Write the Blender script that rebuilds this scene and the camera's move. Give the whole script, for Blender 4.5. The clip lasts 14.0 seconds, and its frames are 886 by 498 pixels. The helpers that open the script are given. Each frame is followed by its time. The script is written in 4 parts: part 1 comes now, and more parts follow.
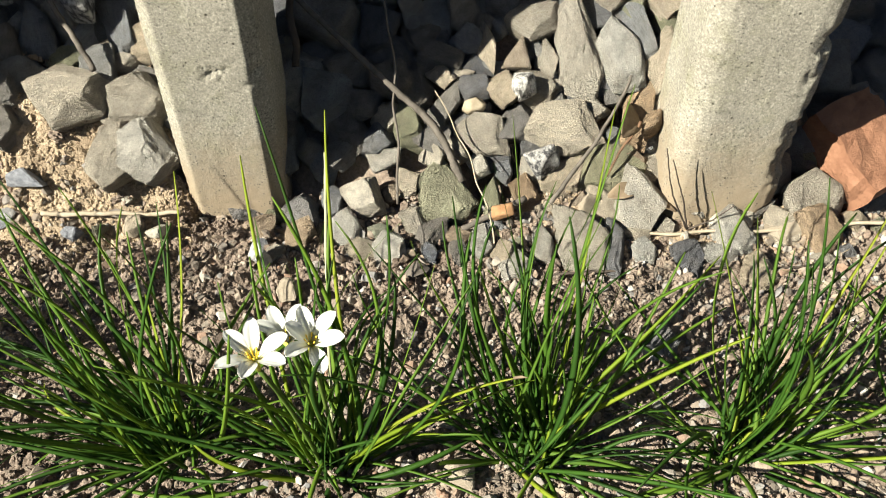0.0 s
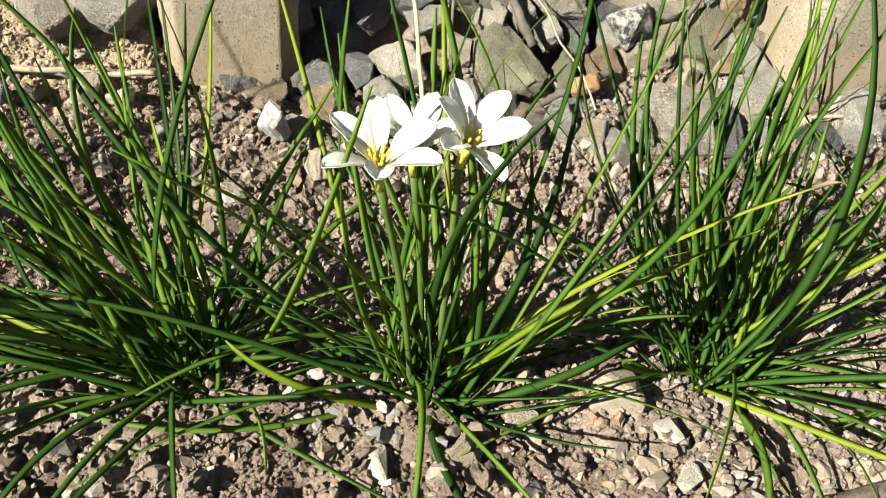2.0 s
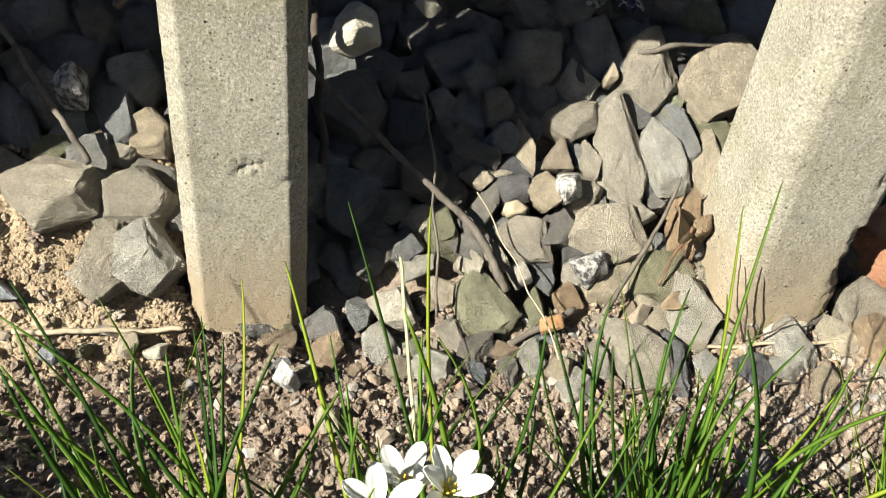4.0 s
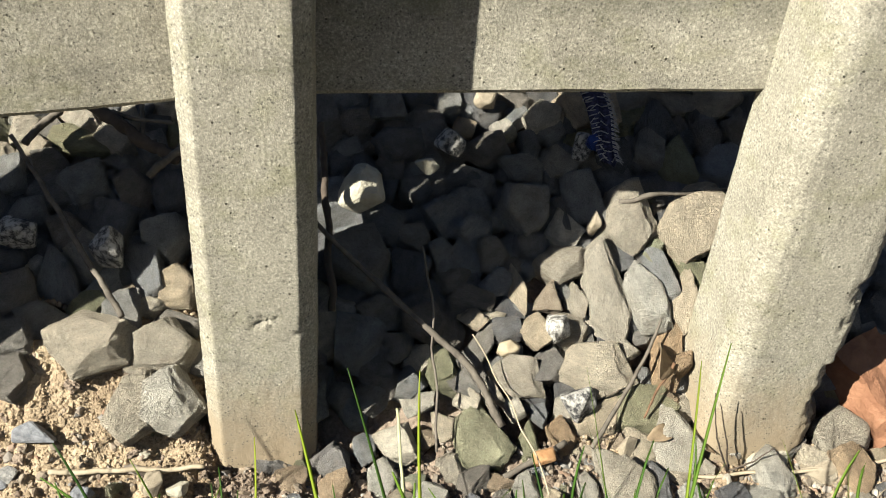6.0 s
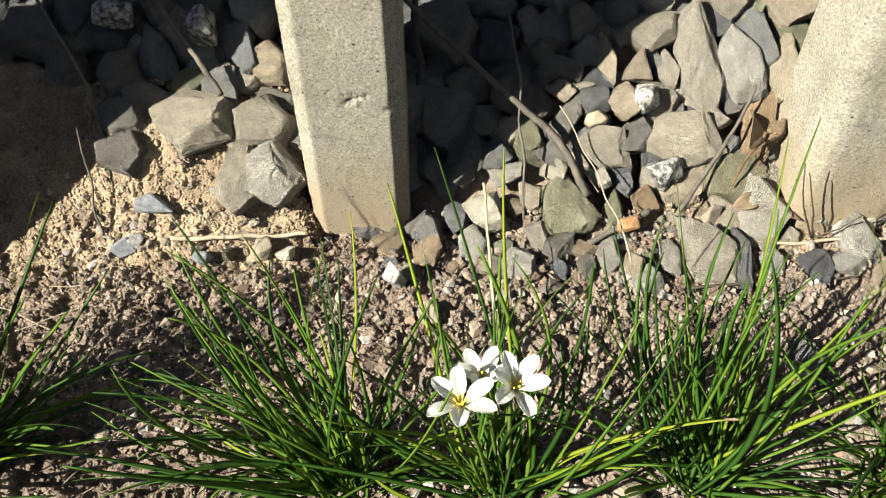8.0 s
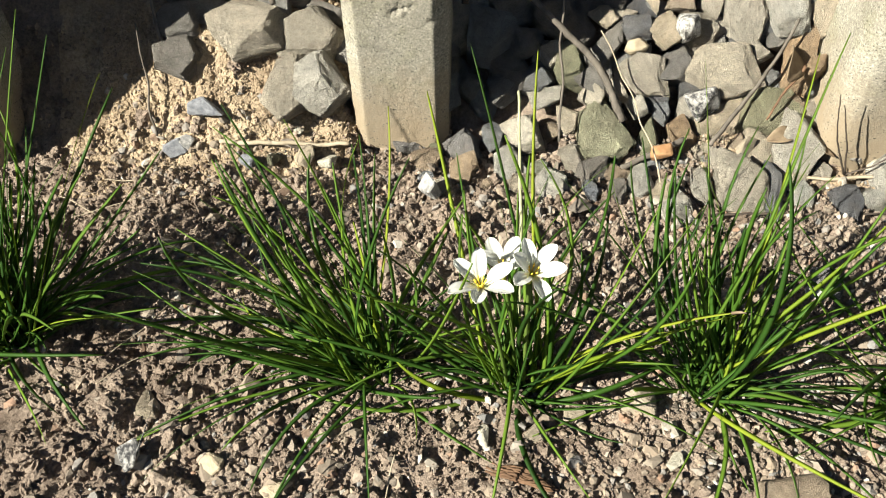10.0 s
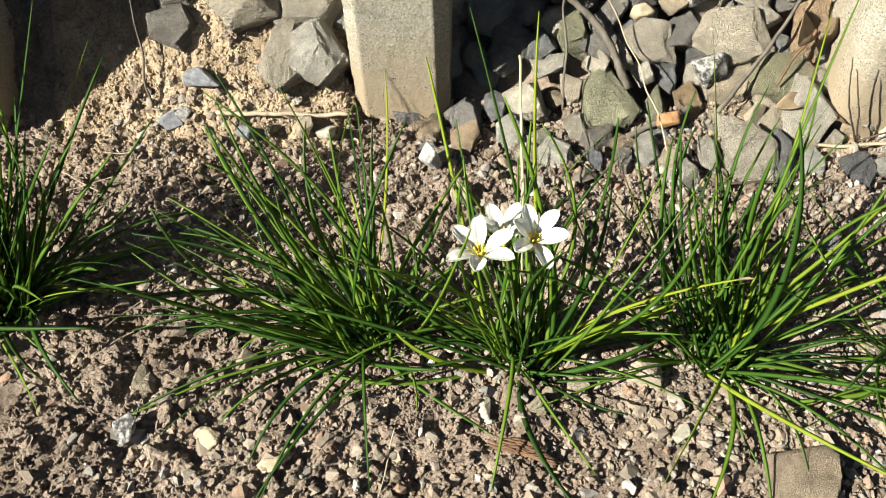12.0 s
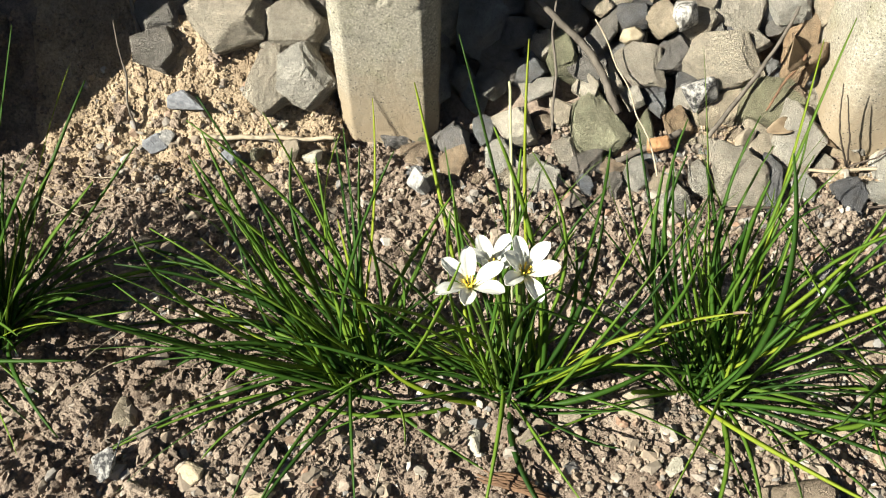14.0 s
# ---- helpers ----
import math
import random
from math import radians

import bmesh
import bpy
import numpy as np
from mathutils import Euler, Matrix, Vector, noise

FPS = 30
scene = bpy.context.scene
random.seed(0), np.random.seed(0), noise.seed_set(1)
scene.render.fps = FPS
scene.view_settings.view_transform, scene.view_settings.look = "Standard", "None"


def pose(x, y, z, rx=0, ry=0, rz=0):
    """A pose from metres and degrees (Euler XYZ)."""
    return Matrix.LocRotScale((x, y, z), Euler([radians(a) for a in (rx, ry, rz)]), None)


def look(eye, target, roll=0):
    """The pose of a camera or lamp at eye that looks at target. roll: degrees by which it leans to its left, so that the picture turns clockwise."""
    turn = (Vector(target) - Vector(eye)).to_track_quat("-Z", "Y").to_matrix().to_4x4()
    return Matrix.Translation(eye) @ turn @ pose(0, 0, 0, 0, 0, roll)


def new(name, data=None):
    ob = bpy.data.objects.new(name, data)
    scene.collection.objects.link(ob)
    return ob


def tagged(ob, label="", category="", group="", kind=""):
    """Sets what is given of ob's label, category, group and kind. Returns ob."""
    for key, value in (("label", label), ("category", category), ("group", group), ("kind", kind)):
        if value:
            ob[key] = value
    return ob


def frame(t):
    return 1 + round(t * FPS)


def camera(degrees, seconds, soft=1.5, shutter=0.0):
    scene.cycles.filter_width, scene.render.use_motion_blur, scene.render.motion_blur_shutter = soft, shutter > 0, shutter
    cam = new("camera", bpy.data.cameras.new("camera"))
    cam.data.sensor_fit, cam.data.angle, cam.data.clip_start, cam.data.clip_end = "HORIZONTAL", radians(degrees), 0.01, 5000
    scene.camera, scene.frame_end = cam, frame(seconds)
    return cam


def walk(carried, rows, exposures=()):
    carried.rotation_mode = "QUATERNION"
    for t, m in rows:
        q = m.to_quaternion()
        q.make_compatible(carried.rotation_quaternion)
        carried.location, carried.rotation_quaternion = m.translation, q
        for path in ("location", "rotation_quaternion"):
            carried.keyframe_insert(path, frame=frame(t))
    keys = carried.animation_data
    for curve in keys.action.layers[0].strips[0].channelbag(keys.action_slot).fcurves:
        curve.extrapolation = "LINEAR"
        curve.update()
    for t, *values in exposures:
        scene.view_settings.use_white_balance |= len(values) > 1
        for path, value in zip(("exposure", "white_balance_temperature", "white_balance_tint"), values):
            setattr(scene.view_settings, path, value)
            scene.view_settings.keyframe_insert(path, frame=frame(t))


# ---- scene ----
cam = camera(54.7, 14.0, 1.08)
PATH = [
    (0, (0.002, 0.034, 0.634), (-0.002, 1.396, -0.831), 0.2),
    (0.2, (-0.068, 0.077, 0.588), (0.027, 1.451, -0.863), 3.8),
    (0.5, (-0.127, 0.101, 0.533), (0.029, 1.502, -0.886), 6.9),
    (1, (-0.143, 0.117, 0.46), (0.057, 1.563, -0.907), 9.4),
    (1.5, (-0.137, 0.105, 0.412), (0.109, 1.542, -0.957), 8.9),
    (2, (-0.136, 0.1, 0.397), (0.127, 1.5, -1.007), 8.1),
    (2.5, (-0.137, 0.103, 0.395), (0.164, 1.481, -1.022), 8.7),
    (3, (-0.139, 0.106, 0.407), (0.195, 1.477, -1.01), 8.8),
    (3.2, (-0.14, 0.122, 0.427), (0.193, 1.51, -0.973), 7.7),
    (3.4, (-0.141, 0.133, 0.452), (0.191, 1.556, -0.914), 7.2),
    (3.7, (-0.149, 0.123, 0.508), (0.174, 1.61, -0.79), 7.5),
    (4, (-0.147, 0.107, 0.564), (0.132, 1.633, -0.697), 7.1),
    (6.5, (-0.132, 0.074, 0.652), (0.081, 1.743, -0.428), 4.3),
    (7, (-0.129, 0.077, 0.659), (0.08, 1.698, -0.494), 2.4),
    (7.5, (-0.122, 0.084, 0.669), (-0.01, 1.562, -0.673), 0.1),
    (7.8, (-0.123, 0.073, 0.673), (-0.093, 1.44, -0.787), -0.9),
    (8, (-0.127, 0.069, 0.672), (-0.128, 1.371, -0.846), -1.1),
    (8.5, (-0.124, 0.057, 0.67), (-0.159, 1.293, -0.902), -1.0),
    (11, (-0.11, -0.006, 0.65), (-0.245, 1.235, -0.912), -2.3),
    (11.5, (-0.113, 0.004, 0.644), (-0.245, 1.224, -0.936), -2.7),
    (12, (-0.107, 0.012, 0.642), (-0.232, 1.216, -0.95), -2.7),
    (12.5, (-0.107, 0.021, 0.64), (-0.236, 1.213, -0.961), -3.0),
    (13, (-0.105, 0.028, 0.642), (-0.207, 1.222, -0.959), -2.4),
    (13.5, (-0.11, 0.027, 0.638), (-0.208, 1.232, -0.955), -2.0),
    (14, (-0.109, 0.029, 0.64), (-0.206, 1.259, -0.933), -1.6),
]
walk(cam, [(t, look(eye, target, roll)) for t, eye, target, roll in PATH])

# ---- world, sun, exposure ----
SUN_AZ, SUN_EL = radians(30), radians(36.0)   # the way the light travels, from +x towards +y, and its steepness
sun_way = Vector((math.cos(SUN_AZ) * math.cos(SUN_EL), math.sin(SUN_AZ) * math.cos(SUN_EL), -math.sin(SUN_EL)))
world = bpy.data.worlds.new("world")
scene.world = world
world.use_nodes = True
sky = world.node_tree.nodes.new("ShaderNodeTexSky")
sky.sky_type = "NISHITA"
sky.sun_disc = False
sky.ozone_density = 3.0
sky.sun_elevation = SUN_EL
sky.sun_rotation = math.atan2(-sun_way.x, -sun_way.y)
world.node_tree.links.new(sky.outputs[0], world.node_tree.nodes["Background"].inputs[0])
world.node_tree.nodes["Background"].inputs[1].default_value = 0.0195
sun_data = bpy.data.lights.new("sun", "SUN")
sun_data.energy, sun_data.angle, sun_data.color = 5.0, radians(0.5), (1.0, 0.955, 0.81)
sun = new("sun", sun_data)
sun.matrix_world = look((-3, -2, 4), Vector((-3, -2, 4)) + sun_way)
scene.view_settings.exposure = 1.63

# ---- materials ----


class Nodes:
    """A small wrapper to write node materials briefly."""

    def __init__(self, name):
        self.mat = bpy.data.materials.new(name)
        self.mat.use_nodes = True
        self.tree = self.mat.node_tree
        self.bsdf = self.tree.nodes["Principled BSDF"]
        self.out = self.tree.nodes["Material Output"]
        self.coord = self.tree.nodes.new("ShaderNodeTexCoord")

    def link(self, a, b):
        self.tree.links.new(a, b)

    def noise(self, scale, detail=4.0, rough=0.6, space="Object", stretch=None):
        n = self.tree.nodes.new("ShaderNodeTexNoise")
        n.inputs["Scale"].default_value = scale
        n.inputs["Detail"].default_value = detail
        n.inputs["Roughness"].default_value = rough
        src = self.coord.outputs[space]
        if stretch:
            m = self.tree.nodes.new("ShaderNodeMapping")
            m.inputs["Scale"].default_value = stretch
            self.link(src, m.inputs[0])
            src = m.outputs[0]
        self.link(src, n.inputs["Vector"])
        return n.outputs["Fac"]

    def own_noise(self, scale, detail, rough, rnd, shift=0.0, stretch=None):
        """Noise that differs from object to object."""
        n = self.tree.nodes.new("ShaderNodeTexNoise")
        n.noise_dimensions = "4D"
        n.inputs["Scale"].default_value = scale
        n.inputs["Detail"].default_value = detail
        n.inputs["Roughness"].default_value = rough
        src = self.coord.outputs["Object"]
        if stretch:
            m = self.tree.nodes.new("ShaderNodeMapping")
            m.inputs["Scale"].default_value = stretch
            self.link(src, m.inputs[0])
            src = m.outputs[0]
        self.link(src, n.inputs["Vector"])
        w = self.tree.nodes.new("ShaderNodeMath")
        w.operation = "MULTIPLY_ADD"
        w.inputs[1].default_value = 37.0
        w.inputs[2].default_value = shift
        self.link(rnd, w.inputs[0])
        self.link(w.outputs[0], n.inputs["W"])
        return n.outputs["Fac"]

    def voronoi(self, scale, space="Object"):
        n = self.tree.nodes.new("ShaderNodeTexVoronoi")
        n.inputs["Scale"].default_value = scale
        self.link(self.coord.outputs[space], n.inputs["Vector"])
        return n.outputs["Distance"]

    def ramp(self, fac, stops):
        n = self.tree.nodes.new("ShaderNodeValToRGB")
        while len(n.color_ramp.elements) < len(stops):
            n.color_ramp.elements.new(0.5)
        for e, (p, c) in zip(n.color_ramp.elements, stops):
            e.position = p
            e.color = (*c, 1) if len(c) == 3 else (c[0], c[0], c[0], 1)
        self.link(fac, n.inputs[0])
        return n.outputs[0]

    def mix(self, a, b, fac, kind="MIX"):
        n = self.tree.nodes.new("ShaderNodeMix")
        n.data_type, n.blend_type = "RGBA", kind
        if isinstance(fac, (int, float)):
            n.inputs[0].default_value = fac
        else:
            self.link(fac, n.inputs[0])
        for v, k in ((a, 6), (b, 7)):
            if isinstance(v, tuple):
                n.inputs[k].default_value = (*v, 1)
            else:
                self.link(v, n.inputs[k])
        return n.outputs[2]

    def bump(self, height, strength, distance, under=None):
        n = self.tree.nodes.new("ShaderNodeBump")
        n.inputs["Strength"].default_value = strength
        n.inputs["Distance"].default_value = distance
        self.link(height, n.inputs["Height"])
        if under:
            self.link(under, n.inputs["Normal"])
        return n.outputs[0]

    def per_object(self):
        return self.tree.nodes.new("ShaderNodeObjectInfo").outputs["Random"]

    def per_island(self):
        return self.tree.nodes.new("ShaderNodeNewGeometry").outputs["Random Per Island"]

    def finish(self, colour, rough, normal=None, spec=0.3):
        if isinstance(colour, tuple):
            self.bsdf.inputs["Base Color"].default_value = (*colour, 1)
        else:
            self.link(colour, self.bsdf.inputs["Base Color"])
        if isinstance(rough, (int, float)):
            self.bsdf.inputs["Roughness"].default_value = rough
        else:
            self.link(rough, self.bsdf.inputs["Roughness"])
        if normal:
            self.link(normal, self.bsdf.inputs["Normal"])
        self.bsdf.inputs["Specular IOR Level"].default_value = spec
        return self.mat

    def translucent(self, colour, amount):
        t = self.tree.nodes.new("ShaderNodeBsdfTranslucent")
        if isinstance(colour, tuple):
            t.inputs[0].default_value = (*colour, 1)
        else:
            self.link(colour, t.inputs[0])
        m = self.tree.nodes.new("ShaderNodeMixShader")
        m.inputs[0].default_value = amount
        self.link(self.bsdf.outputs[0], m.inputs[1])
        self.link(t.outputs[0], m.inputs[2])
        self.link(m.outputs[0], self.out.inputs[0])


def concrete_material(name, lichen=False):
    n = Nodes(name)
    big = n.ramp(n.noise(11, 6, 0.65), [(0.28, (0.203, 0.189, 0.154)), (0.5, (0.273, 0.256, 0.213)), (0.75, (0.329, 0.311, 0.262))])
    grain = n.ramp(n.noise(420, 5, 0.85), [(0.36, (0.32,)), (0.46, (0.85,)), (0.54, (1.06,)), (0.62, (1.9,))])
    c = n.mix(big, grain, 0.8, "MULTIPLY")
    sand = n.ramp(n.voronoi(520), [(0.0, (1.0,)), (0.16, (0.8,)), (0.24, (0.0,))])
    few = n.ramp(n.noise(170, 2), [(0.50, (0.0,)), (0.58, (0.75,))])
    c = n.mix(c, (0.50, 0.47, 0.41), n.mix((0.0, 0.0, 0.0), sand, few))
    moss = n.ramp(n.noise(14, 7, 0.72, stretch=(1, 1, 1.6)), [(0.50, (0.0,)), (0.74, (0.6,))])
    c = n.mix(c, (0.175, 0.175, 0.091), moss)
    soot = n.ramp(n.noise(8, 8, 0.78, stretch=(0.7, 1, 2.2)), [(0.54, (0.0,)), (0.70, (0.55,))])
    c = n.mix(c, (0.084, 0.0805, 0.07), soot)
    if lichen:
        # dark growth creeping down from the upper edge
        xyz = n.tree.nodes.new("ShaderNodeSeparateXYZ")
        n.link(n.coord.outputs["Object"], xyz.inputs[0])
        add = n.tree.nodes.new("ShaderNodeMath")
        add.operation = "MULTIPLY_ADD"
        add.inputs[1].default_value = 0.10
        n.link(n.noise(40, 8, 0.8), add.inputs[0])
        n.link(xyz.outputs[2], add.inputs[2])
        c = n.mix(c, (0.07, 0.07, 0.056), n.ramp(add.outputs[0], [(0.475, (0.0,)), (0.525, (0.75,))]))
    else:
        # soil splashed up the foot
        xyz = n.tree.nodes.new("ShaderNodeSeparateXYZ")
        n.link(n.coord.outputs["Object"], xyz.inputs[0])
        add = n.tree.nodes.new("ShaderNodeMath")
        add.operation = "MULTIPLY_ADD"
        add.inputs[1].default_value = 0.16
        n.link(n.noise(45, 8, 0.8), add.inputs[0])
        n.link(xyz.outputs[2], add.inputs[2])
        c = n.mix(c, (0.27, 0.215, 0.15), n.ramp(add.outputs[0], [(0.17, (0.9,)), (0.27, (0.0,))]))
    pick = n.ramp(n.noise(45, 2), [(0.44, (0.0,)), (0.54, (0.9,))])
    grit = n.ramp(n.voronoi(260), [(0.0, (1.0,)), (0.18, (0.8,)), (0.26, (0.0,))])
    c = n.mix(c, (0.07, 0.0665, 0.0595), n.mix((0.0, 0.0, 0.0), grit, pick))
    pores = n.ramp(n.voronoi(95), [(0.05, (0.0,)), (0.12, (1.0,))])
    pick2 = n.ramp(n.noise(30, 2), [(0.46, (1.0,)), (0.54, (0.0,))])
    holes = n.mix(pores, (1.0, 1.0, 1.0), pick2)
    c = n.mix((0.049, 0.0455, 0.0385), c, holes)
    b = n.bump(holes, 0.8, 0.002)
    b = n.bump(n.noise(420, 5, 0.85), 0.8, 0.0014, b)
    b = n.bump(n.noise(120, 4, 0.7), 0.25, 0.0015, b)
    return n.finish(c, 0.92, b, 0.15)


def slate_material(name, dark, mid, light, dusty):
    n = Nodes(name)
    rnd = n.per_object()
    warm = tuple(v * k for v, k in zip(mid, (1.10, 1.0, 0.87)))
    cool = tuple(v * k for v, k in zip(light, (0.90, 0.97, 1.08)))
    tone = n.ramp(rnd, [(0.0, dark), (0.2, mid), (0.38, warm), (0.55, light), (0.75, cool), (0.9, mid), (1.0, dark)])
    veins = n.ramp(n.own_noise(3.2, 9, 0.74, rnd, 0.0, (1, 1, 2.6)), [(0.28, (0.5,)), (0.5, (1.0,)), (0.72, (1.5,))])
    c = n.mix(tone, veins, 0.95, "MULTIPLY")
    fleck = n.ramp(n.noise(26, 3, 0.8), [(0.33, (0.6,)), (0.45, (1.0,)), (0.6, (1.0,)), (0.72, (1.45,))])
    c = n.mix(c, fleck, 0.8, "MULTIPLY")
    rust = n.ramp(n.own_noise(1.6, 7, 0.75, rnd, 11.0), [(0.56, (0.0,)), (0.72, (0.3,))])
    c = n.mix(c, (0.185, 0.115, 0.064), rust)
    dust = n.ramp(n.own_noise(1.5, 9, 0.78, rnd, 23.0), [(0.44, (0.0,)), (0.64, (dusty,))])
    c = n.mix(c, (0.36, 0.305, 0.235), dust)
    cracks = n.ramp(n.own_noise(2.4, 3, 0.5, rnd, 5.0, (0.6, 0.6, 4.0)), [(0.485, (1.0,)), (0.5, (0.0,)), (0.515, (1.0,))])
    c = n.mix(c, n.ramp(cracks, [(0.0, (0.75,)), (1.0, (1.0,))]), 0.45, "MULTIPLY")
    grit = n.ramp(n.noise(70, 3, 0.75), [(0.34, (0.55,)), (0.46, (0.96,)), (0.56, (1.04,)), (0.68, (1.4,))])
    c = n.mix(c, grit, 0.75, "MULTIPLY")
    b = n.bump(n.own_noise(5, 9, 0.75, rnd, 3.0, (1, 1, 1.8)), 1.0, 0.024)
    b = n.bump(cracks, 0.35, 0.008, b)
    b = n.bump(n.noise(18, 6, 0.8), 1.0, 0.009, b)
    b = n.bump(n.noise(60, 4, 0.8), 0.8, 0.003, b)
    return n.finish(c, n.ramp(n.noise(3), [(0.3, (0.6,)), (0.7, (0.9,))]), b, 0.3)


def plain_stone(name, a, b_, scale=70, grain=0.05, sharp=0.2):
    n = Nodes(name)
    c = n.ramp(n.noise(scale * grain, 6, 0.7), [(0.5 - sharp, a), (0.5 + sharp, b_)])
    b = n.bump(n.noise(scale * 3 * grain, 5, 0.7), 0.7, 0.004)
    return n.finish(c, 0.75, b, 0.3)


def soil_material(name, light, tint=(1.0, 1.0, 1.0)):
    n = Nodes(name)
    light_r, light_g, light_b = (light * t for t in tint)
    c = n.ramp(n.noise(14, 6, 0.65), [(0.3, (0.155 * light_r, 0.120 * light_g, 0.092 * light_b)), (0.5, (0.250 * light_r, 0.201 * light_g, 0.158 * light_b)), (0.72, (0.365 * light_r, 0.303 * light_g, 0.240 * light_b))])
    g = n.ramp(n.noise(330, 4, 0.75), [(0.3, (0.45,)), (0.5, (1.0,)), (0.7, (1.4,))])
    c = n.mix(c, g, 0.8, "MULTIPLY")
    b = n.bump(n.noise(600, 5, 0.78), 1.0, 0.002)
    b = n.bump(n.noise(90, 5, 0.7), 0.6, 0.006, b)
    return n.finish(c, 0.95, b, 0.1)


def gravel_material(name, island):
    n = Nodes(name)
    rnd = n.per_island() if island else n.per_object()
    tone = n.ramp(rnd, [(0.0, (0.115, 0.10, 0.085)), (0.2, (0.235, 0.188, 0.142)), (0.38, (0.275, 0.220, 0.168)), (0.55, (0.19, 0.186, 0.182)),
                        (0.66, (0.25, 0.212, 0.17)), (0.78, (0.20, 0.165, 0.13)), (0.88, (0.235, 0.150, 0.105)), (0.95, (0.30, 0.275, 0.235)), (1.0, (0.40, 0.38, 0.34))])
    k = 1.0 if island else 0.015
    c = n.mix(tone, n.ramp(n.noise(240 * k, 5, 0.7), [(0.3, (0.6,)), (0.55, (1.0,)), (0.75, (1.25,))]), 0.8, "MULTIPLY")
    b = n.bump(n.noise(500 * k, 4, 0.7), 0.5, 0.0012)
    return n.finish(c, 0.85, b, 0.25)


def leaf_material(name, a, b_, c_, clear):
    n = Nodes(name)
    tone = n.ramp(n.per_object(), [(0.0, a), (0.5, b_), (1.0, c_)])
    streak = n.ramp(n.noise(60, 4, 0.65), [(0.3, (0.78,)), (0.6, (1.1,))])
    c = n.mix(tone, streak, 0.7, "MULTIPLY")
    b = n.bump(n.noise(350, 2), 0.2, 0.0004)
    n.finish(c, 0.55, b, 0.22)
    lift = n.mix(c, (1.0, 0.95, 0.25), 0.25, "SCREEN")
    n.translucent(n.mix(c, lift, 0.6), clear)
    return n.mat


def dry_material(name, a, b_):
    n = Nodes(name)
    c = n.ramp(n.noise(70, 5, 0.7, stretch=(1, 1, 0.25)), [(0.3, a), (0.7, b_)])
    return n.finish(c, 0.85, n.bump(n.noise(220, 4, 0.7, stretch=(1, 1, 0.2)), 0.6, 0.001), 0.2)


def petal_material():
    n = Nodes("white_petal")
    d = n.tree.nodes.new("ShaderNodeSeparateXYZ")
    n.link(n.coord.outputs["Object"], d.inputs[0])
    c = n.ramp(d.outputs[0], [(0.001, (0.533, 0.568, 0.172)), (0.006, (0.688, 0.697, 0.568)), (0.010, (0.722, 0.731, 0.705))])
    n.finish(c, 0.5, n.bump(n.noise(260, 3, 0.6, stretch=(0.15, 1, 1)), 0.25, 0.0006), 0.3)
    n.translucent((0.80, 0.80, 0.72), 0.42)
    return n.mat


def simple(name, colour, rough=0.6, scale=120, vary=0.3):
    n = Nodes(name)
    c = n.mix(colour, n.ramp(n.noise(scale, 4), [(0.3, (1 - vary,)), (0.7, (1 + vary,))]), 0.9, "MULTIPLY")
    return n.finish(c, rough, n.bump(n.noise(scale * 3, 3), 0.3, 0.0008), 0.3)


CONCRETE = concrete_material("weathered_concrete")
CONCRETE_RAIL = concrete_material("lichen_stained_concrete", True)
# the bank's light is put into colour: SLATE for shaded rocks, SLATE_PALE for sunlit
SLATE = slate_material("grey_slate_shade_tone", (0.123, 0.127, 0.140), (0.192, 0.193, 0.201), (0.282, 0.277, 0.266), 0.25)
SLATE_PALE = slate_material("pale_dusty_slate_sunlit_tone", (0.346, 0.316, 0.266), (0.464, 0.422, 0.353), (0.582, 0.529, 0.440), 0.5)
SLATE_BLUE = slate_material("bluish_slate", (0.161, 0.176, 0.208), (0.217, 0.231, 0.265), (0.274, 0.284, 0.306), 0.3)
SLATE_TAN = slate_material("brown_stone", (0.312, 0.235, 0.168), (0.392, 0.301, 0.215), (0.440, 0.339, 0.241), 0.35)
SLATE_GREEN = slate_material("greenish_slate", (0.210, 0.212, 0.137), (0.284, 0.282, 0.187), (0.330, 0.323, 0.223), 0.28)
WHITE_STONE = plain_stone("white_stone", (0.294, 0.273, 0.217), (0.49, 0.462, 0.385))
QUARTZ_DARK = plain_stone("dark_speckled_stone", (0.035, 0.035, 0.0385), (0.36, 0.35, 0.335), 110, 0.05, 0.07)
QUARTZ = plain_stone("speckled_quartz", (0.07, 0.0665, 0.063), (0.56, 0.545, 0.52), 110, 0.05, 0.09)
SAND_STONE = plain_stone("tan_sandstone", (0.21, 0.175, 0.13), (0.33, 0.285, 0.22), 110)
PALE_STONE = plain_stone("pale_grey_stone", (0.20, 0.20, 0.205), (0.44, 0.43, 0.41), 110, 0.05, 0.12)
BLUE_STONE = plain_stone("bluish_grey_stone", (0.11, 0.118, 0.138), (0.25, 0.258, 0.28), 110, 0.05, 0.15)
YELLOW_STONE = plain_stone("yellow_pebble", (0.31, 0.25, 0.17), (0.43, 0.37, 0.27))
ORANGE_STONE = plain_stone("orange_stone", (0.28, 0.14, 0.063), (0.385, 0.231, 0.119))
BRICK = plain_stone("red_brick_clay", (0.165, 0.075, 0.043), (0.25, 0.128, 0.076), 45, 1.0)
SOIL = soil_material("brown_soil", 0.93, (1.0, 0.98, 1.0))
SAND = soil_material("tan_sand", 1.4, (1.02, 0.99, 0.88))
# outer ground out of view, made dark to cut bounce into the shaded rail
UNSEEN_DARK_GROUND = soil_material("unseen_dark_ground", 0.3)
GRAVEL = gravel_material("mixed_gravel", True)
PEBBLE = gravel_material("pebble_stone", False)
